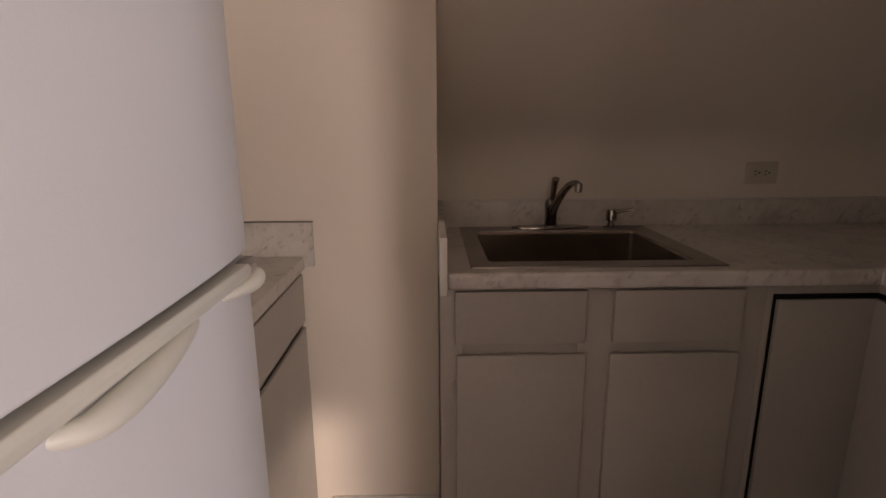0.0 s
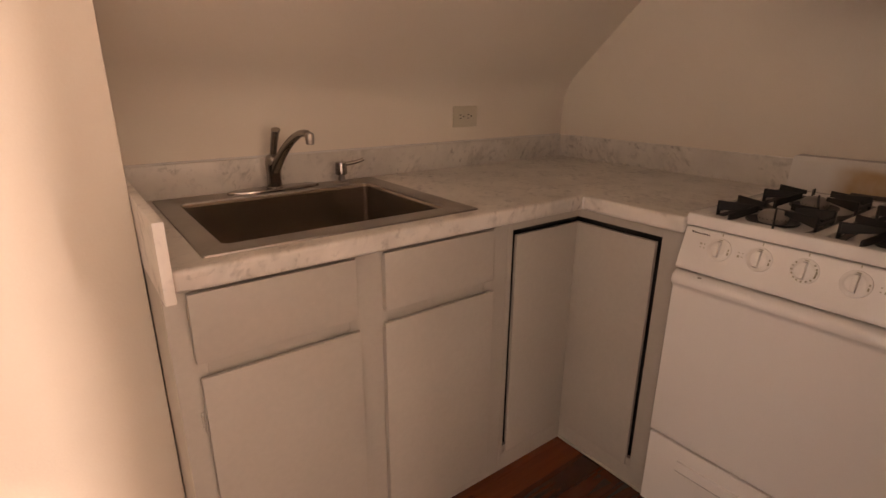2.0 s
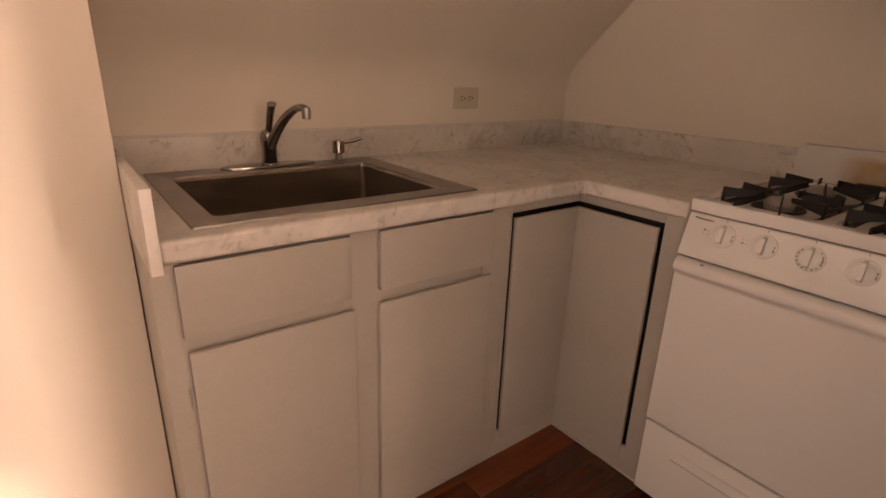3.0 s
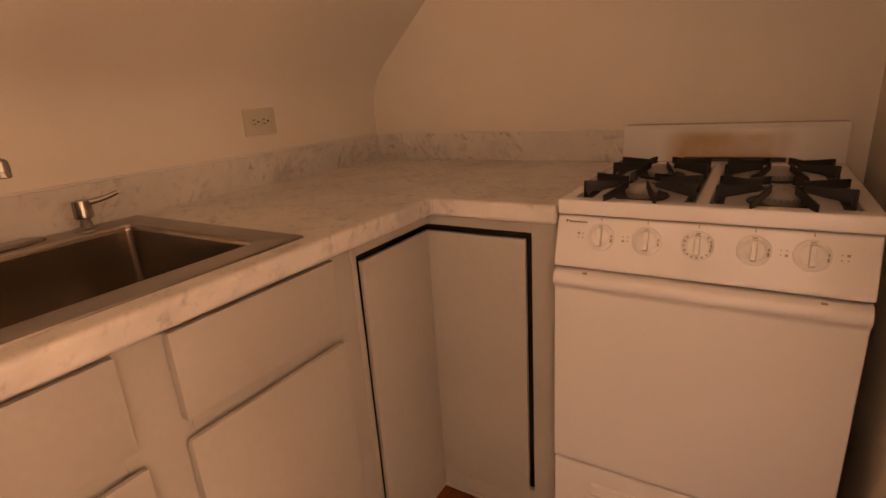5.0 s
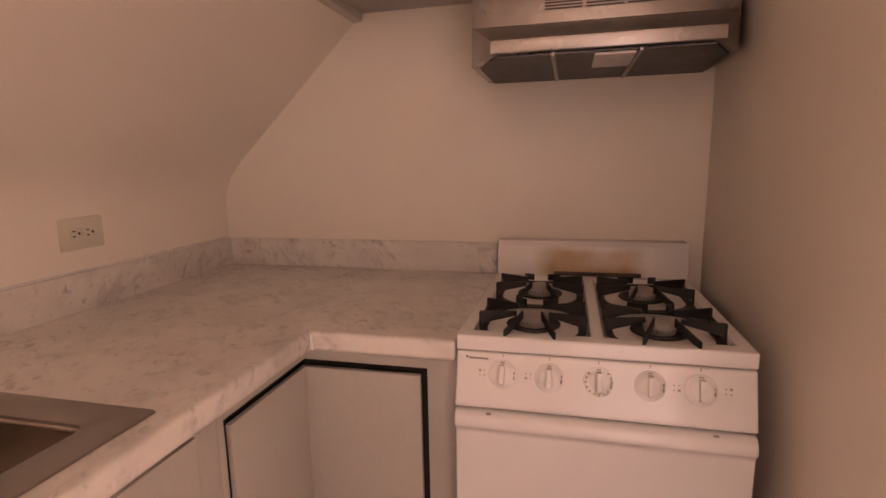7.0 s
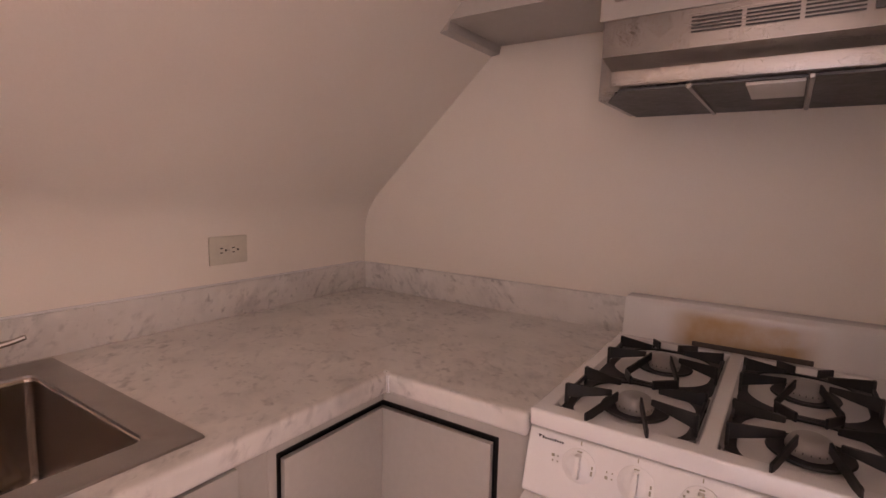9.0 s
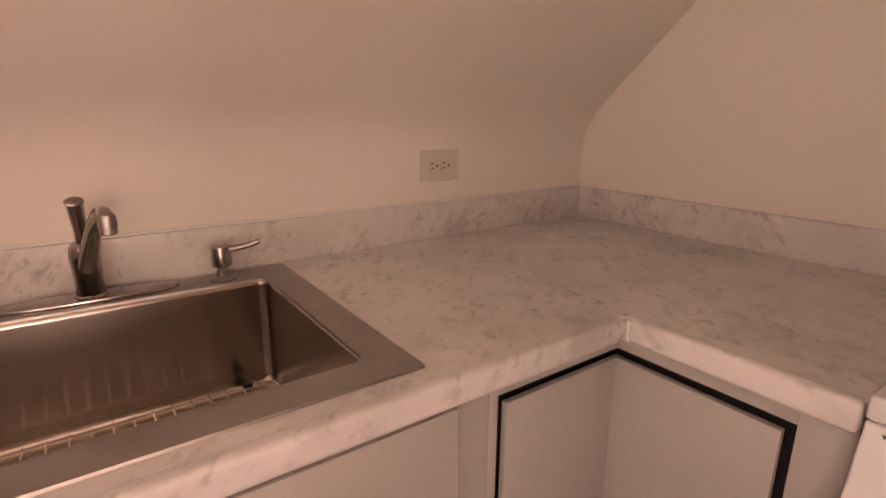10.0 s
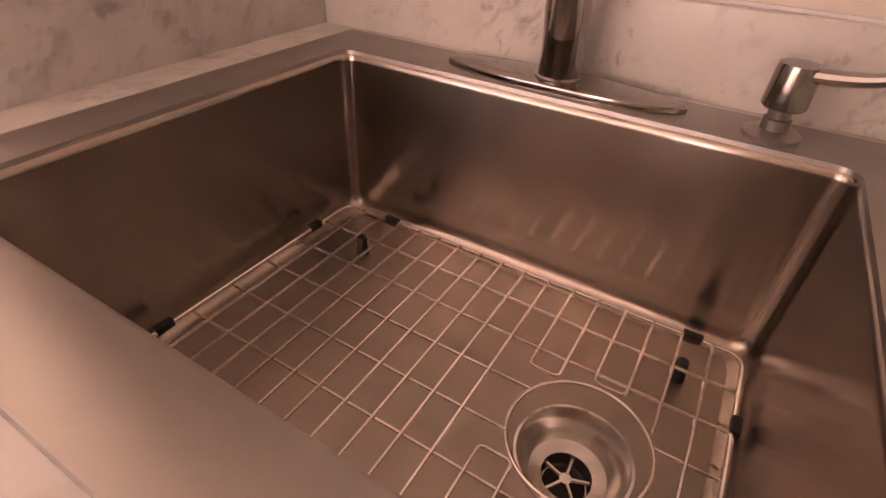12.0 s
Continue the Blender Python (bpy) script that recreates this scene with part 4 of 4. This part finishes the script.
def wall_cabinet():
    t = thing("wall_cabinet", (-0.15, -1.28, 1.682), "greige painted wall cabinet above the range hood", "cabinet")
    part("body", box((-0.258, -0.974, 1.692), (-0.001, -1.604, 2.33), 0.002), CABINET, t)
    part("face_frame", box((-0.275, -0.972, 1.691), (-0.2585, -1.606, 2.332), 0.001), CABINET, t)
    part("door", box((-0.293, -1.006, 1.727), (-0.2755, -1.577, 2.30), 0.003), CABINET, t)


wall_cabinet()


def wall_shelf():
    t = thing("wall_shelf", (-0.1, -0.75, 1.75), "greige painted shelf board between sloping ceiling and wall cabinet", "shelf")
    z0, z1 = 1.750, 1.786

    def under_slope(z):
        return -0.082 - (z - 1.291) / SLOPE
    part("board", prism([(under_slope(z0) - 0.001, z0), (-0.971, z0), (-0.971, z1), (under_slope(z1) - 0.001, z1)], "x", -0.001, -0.300, 0.003), CABINET, t)
    zc = 1.722
    part("cleat", prism([(under_slope(zc) - 0.001, zc), (under_slope(zc) - 0.030, zc + 0.004), (under_slope(zc) - 0.034, z0 - 0.0005), (under_slope(z0) - 0.001, z0 - 0.0005)], "x", -0.001, -0.296, 0.002), CABINET, t, "narrow painted cleat along the slope")
    part("edging", box((-0.3005, under_slope(z1) - 0.006, z0 - 0.002), (-0.307, -0.9705, z1 + 0.001), 0.002), CABINET, t)


wall_shelf()


# ---- refrigerator corner ----
def refrigerator():
    t = thing("refrigerator", (-2.45, -1.56, 0), "white top-freezer refrigerator with cream moulded handles", "refrigerator")
    fx, y0, y1, top, gap = -2.100, -1.258, -1.940, 1.455, 1.108
    part("body", box((-2.80, y0 - 0.006, 0.02), (fx - 0.065, y1 + 0.006, top - 0.012), 0.006), FRIDGE, t)
    for y in (y0 - 0.05, y1 + 0.05):
        part("foot", lathe([(0.02, 0.0), (0.02, 0.012), (0.012, 0.025)], (fx - 0.12, y, 0), 14), BLACK, t)
        part("foot", lathe([(0.02, 0.0), (0.02, 0.012), (0.012, 0.025)], (-2.74, y, 0), 14), BLACK, t)
    part("kick_grille", box((fx - 0.06, y0 - 0.01, 0.02), (fx - 0.045, y1 + 0.01, 0.09), 0.003), BLACK, t)

    def bulged(z0, z1):
        n = 14
        front = [(fx - 0.010 * (2 * k / n - 1) ** 4 - 0.006 * (2 * k / n - 1) ** 2, y0 + (y1 - y0) * k / n) for k in range(n + 1)]
        return prism([(fx - 0.062, y0)] + front + [(fx - 0.062, y1)], "z", z0, z1, 0.005, 3)
    fz = part("freezer_door", bulged(gap + 0.004, top), FRIDGE, t, "white freezer door", 40)
    fd = part("fridge_door", bulged(0.095, gap - 0.004), FRIDGE, t, "white refrigerator door", 40)
    # cream band along the gap, with a short moulded end and a long scooped hand grip below it
    band = prism([(fx - 0.020, gap - 0.0035), (fx + 0.003, gap - 0.004), (fx + 0.007, gap - 0.010), (fx + 0.005, gap - 0.020), (fx - 0.004, gap - 0.028), (fx - 0.020, gap - 0.030)], "y", y0 - 0.050, y1 + 0.02, 0.002, 3)
    part("trim_band", band, FRIDGE_TRIM, fd, "cream plastic band along the door's top")
    part("end_cap", box((fx - 0.020, y0 - 0.004, gap - 0.030), (fx - 0.002, y0 - 0.049, gap - 0.014), 0.004, 3), FRIDGE_TRIM, fd, "short cream end piece")
    # grey box: the notch's shade is put into its colour
    part("end_notch", box((fx - 0.018, y0 - 0.006, gap - 0.0135), (fx - 0.006, y0 - 0.049, gap - 0.004), 0.001), BURNER, fd, "notch over the end piece, its shade put in as grey")
    pts = curve([(fx - 0.010, y0 - 0.012, gap - 0.024), (fx + 0.004, y0 - 0.030, gap - 0.026), (fx + 0.006, y0 - 0.060, gap - 0.030), (fx - 0.006, y0 - 0.120, gap - 0.028)], 6)
    part("grip", tube(pts, [0.004 + 0.008 * math.sin(math.pi * (i / (len(pts) - 1)) ** 0.8) for i in range(len(pts))], 14, flat=1.0), FRIDGE_TRIM, fd, "moulded cream hand grip")
    pts = curve([(fx - 0.012, y0 - 0.170, gap - 0.029), (fx - 0.002, y0 - 0.215, gap - 0.031), (fx + 0.005, y0 - 0.28, gap - 0.034), (fx + 0.008, y0 - 0.34, gap - 0.036), (fx + 0.006, y0 - 0.380, gap - 0.034), (fx - 0.010, y0 - 0.412, gap - 0.026)], 6)
    part("grip", tube(pts, [0.004 + 0.0095 * math.sin(math.pi * (i / (len(pts) - 1)) ** 1.2) for i in range(len(pts))], 16, flat=1.0), FRIDGE_TRIM, fd, "long moulded cream hand grip")
    part("hinge_cover", box((fx - 0.075, y0 - 0.012, top), (fx - 0.004, y0 - 0.075, top + 0.014), 0.004), BLACK, t, "dark hinge cover")


refrigerator()


def side_cabinet():
    t = thing("side_cabinet", (-2.5, -0.8, 0), "greige painted base cabinet with drawer beside the refrigerator", "cabinet")
    x1, y0, y1, top = -2.266, -0.478, -1.215, 0.872
    part("body", box((-2.836, y0, 0.0), (x1, y1, top), 0.002), CABINET, t)

    def front(z0, z1):
        out = [(x1 + 0.0005, z0), (x1 + 0.018, z0), (x1 + 0.018, z1), (x1 + 0.010, z1 + 0.001), (x1 + 0.0005, z1 - 0.011)]
        return prism(out, "y", y0 - 0.002, y1 + 0.04, 0.0018)
    part("drawer_front", front(0.712, 0.858), CABINET, t)
    part("door", front(0.046, 0.690), CABINET, t)


def side_worktop():
    t = thing("side_countertop", (-2.5, -0.8, 0.866), "small marble-pattern laminate worktop beside the refrigerator", "countertop")
    part("slab", box((-2.838, -0.4765, 0.873), (-2.240, -1.22, 0.911), 0.003), MARBLE, t)
    part("backsplash", box((-2.838, -0.4555, 0.878), (-2.214, -0.476, 1.012), 0.002), MARBLE, t)
    part("backing", box((-2.838, -0.4555, 1.012), (-2.212, -0.475, 1.014)), EDGE, t, "dark laminate edge")


side_cabinet()
side_worktop()


# ---- floor boards ----
def floor():
    base = setting("floor", box((WEST - 0.1, REAR, -0.05), (FAR_EAST + 0.1, 0.1, -0.006)), SOOT, "dark red-brown varnished wooden floor", "floor")
    rng = random.Random(4)
    w, rest = 0.083, bmesh.new()
    shapes = {}
    rows = int((0.0 - REAR) / w)
    for j in range(rows):
        y1 = -0.02 - j * w
        x = WEST
        while x < FAR_EAST - 0.05:
            length = rng.choice((0.7, 0.95, 1.25)) if x > WEST else rng.choice((0.35, 0.5, 0.8))
            length = min(length, round(FAR_EAST - x, 3))
            lo, hi = (x, y1 - w + 0.0012, -0.0055), (x + length - 0.0012, y1, 0.0)
            near = -2.6 < x + length / 2 < -0.3 and y1 > -2.4
            if near:
                if length not in shapes:
                    shapes[length] = mesh_of("board", box((0, -w + 0.0012, -0.0055), (length - 0.0012, 0, 0.0), 0.0008, 1), WOOD)
                ob = new("board", shapes[length])
                ob.location = (x, y1, 0)
                ob.parent = base
            else:
                box(lo, hi, bm=rest)
            x += length
    far = new("far_boards", mesh_of("far_boards", rest, WOOD))
    far.parent = base
    tagged(far, kind="stuff")


floor()
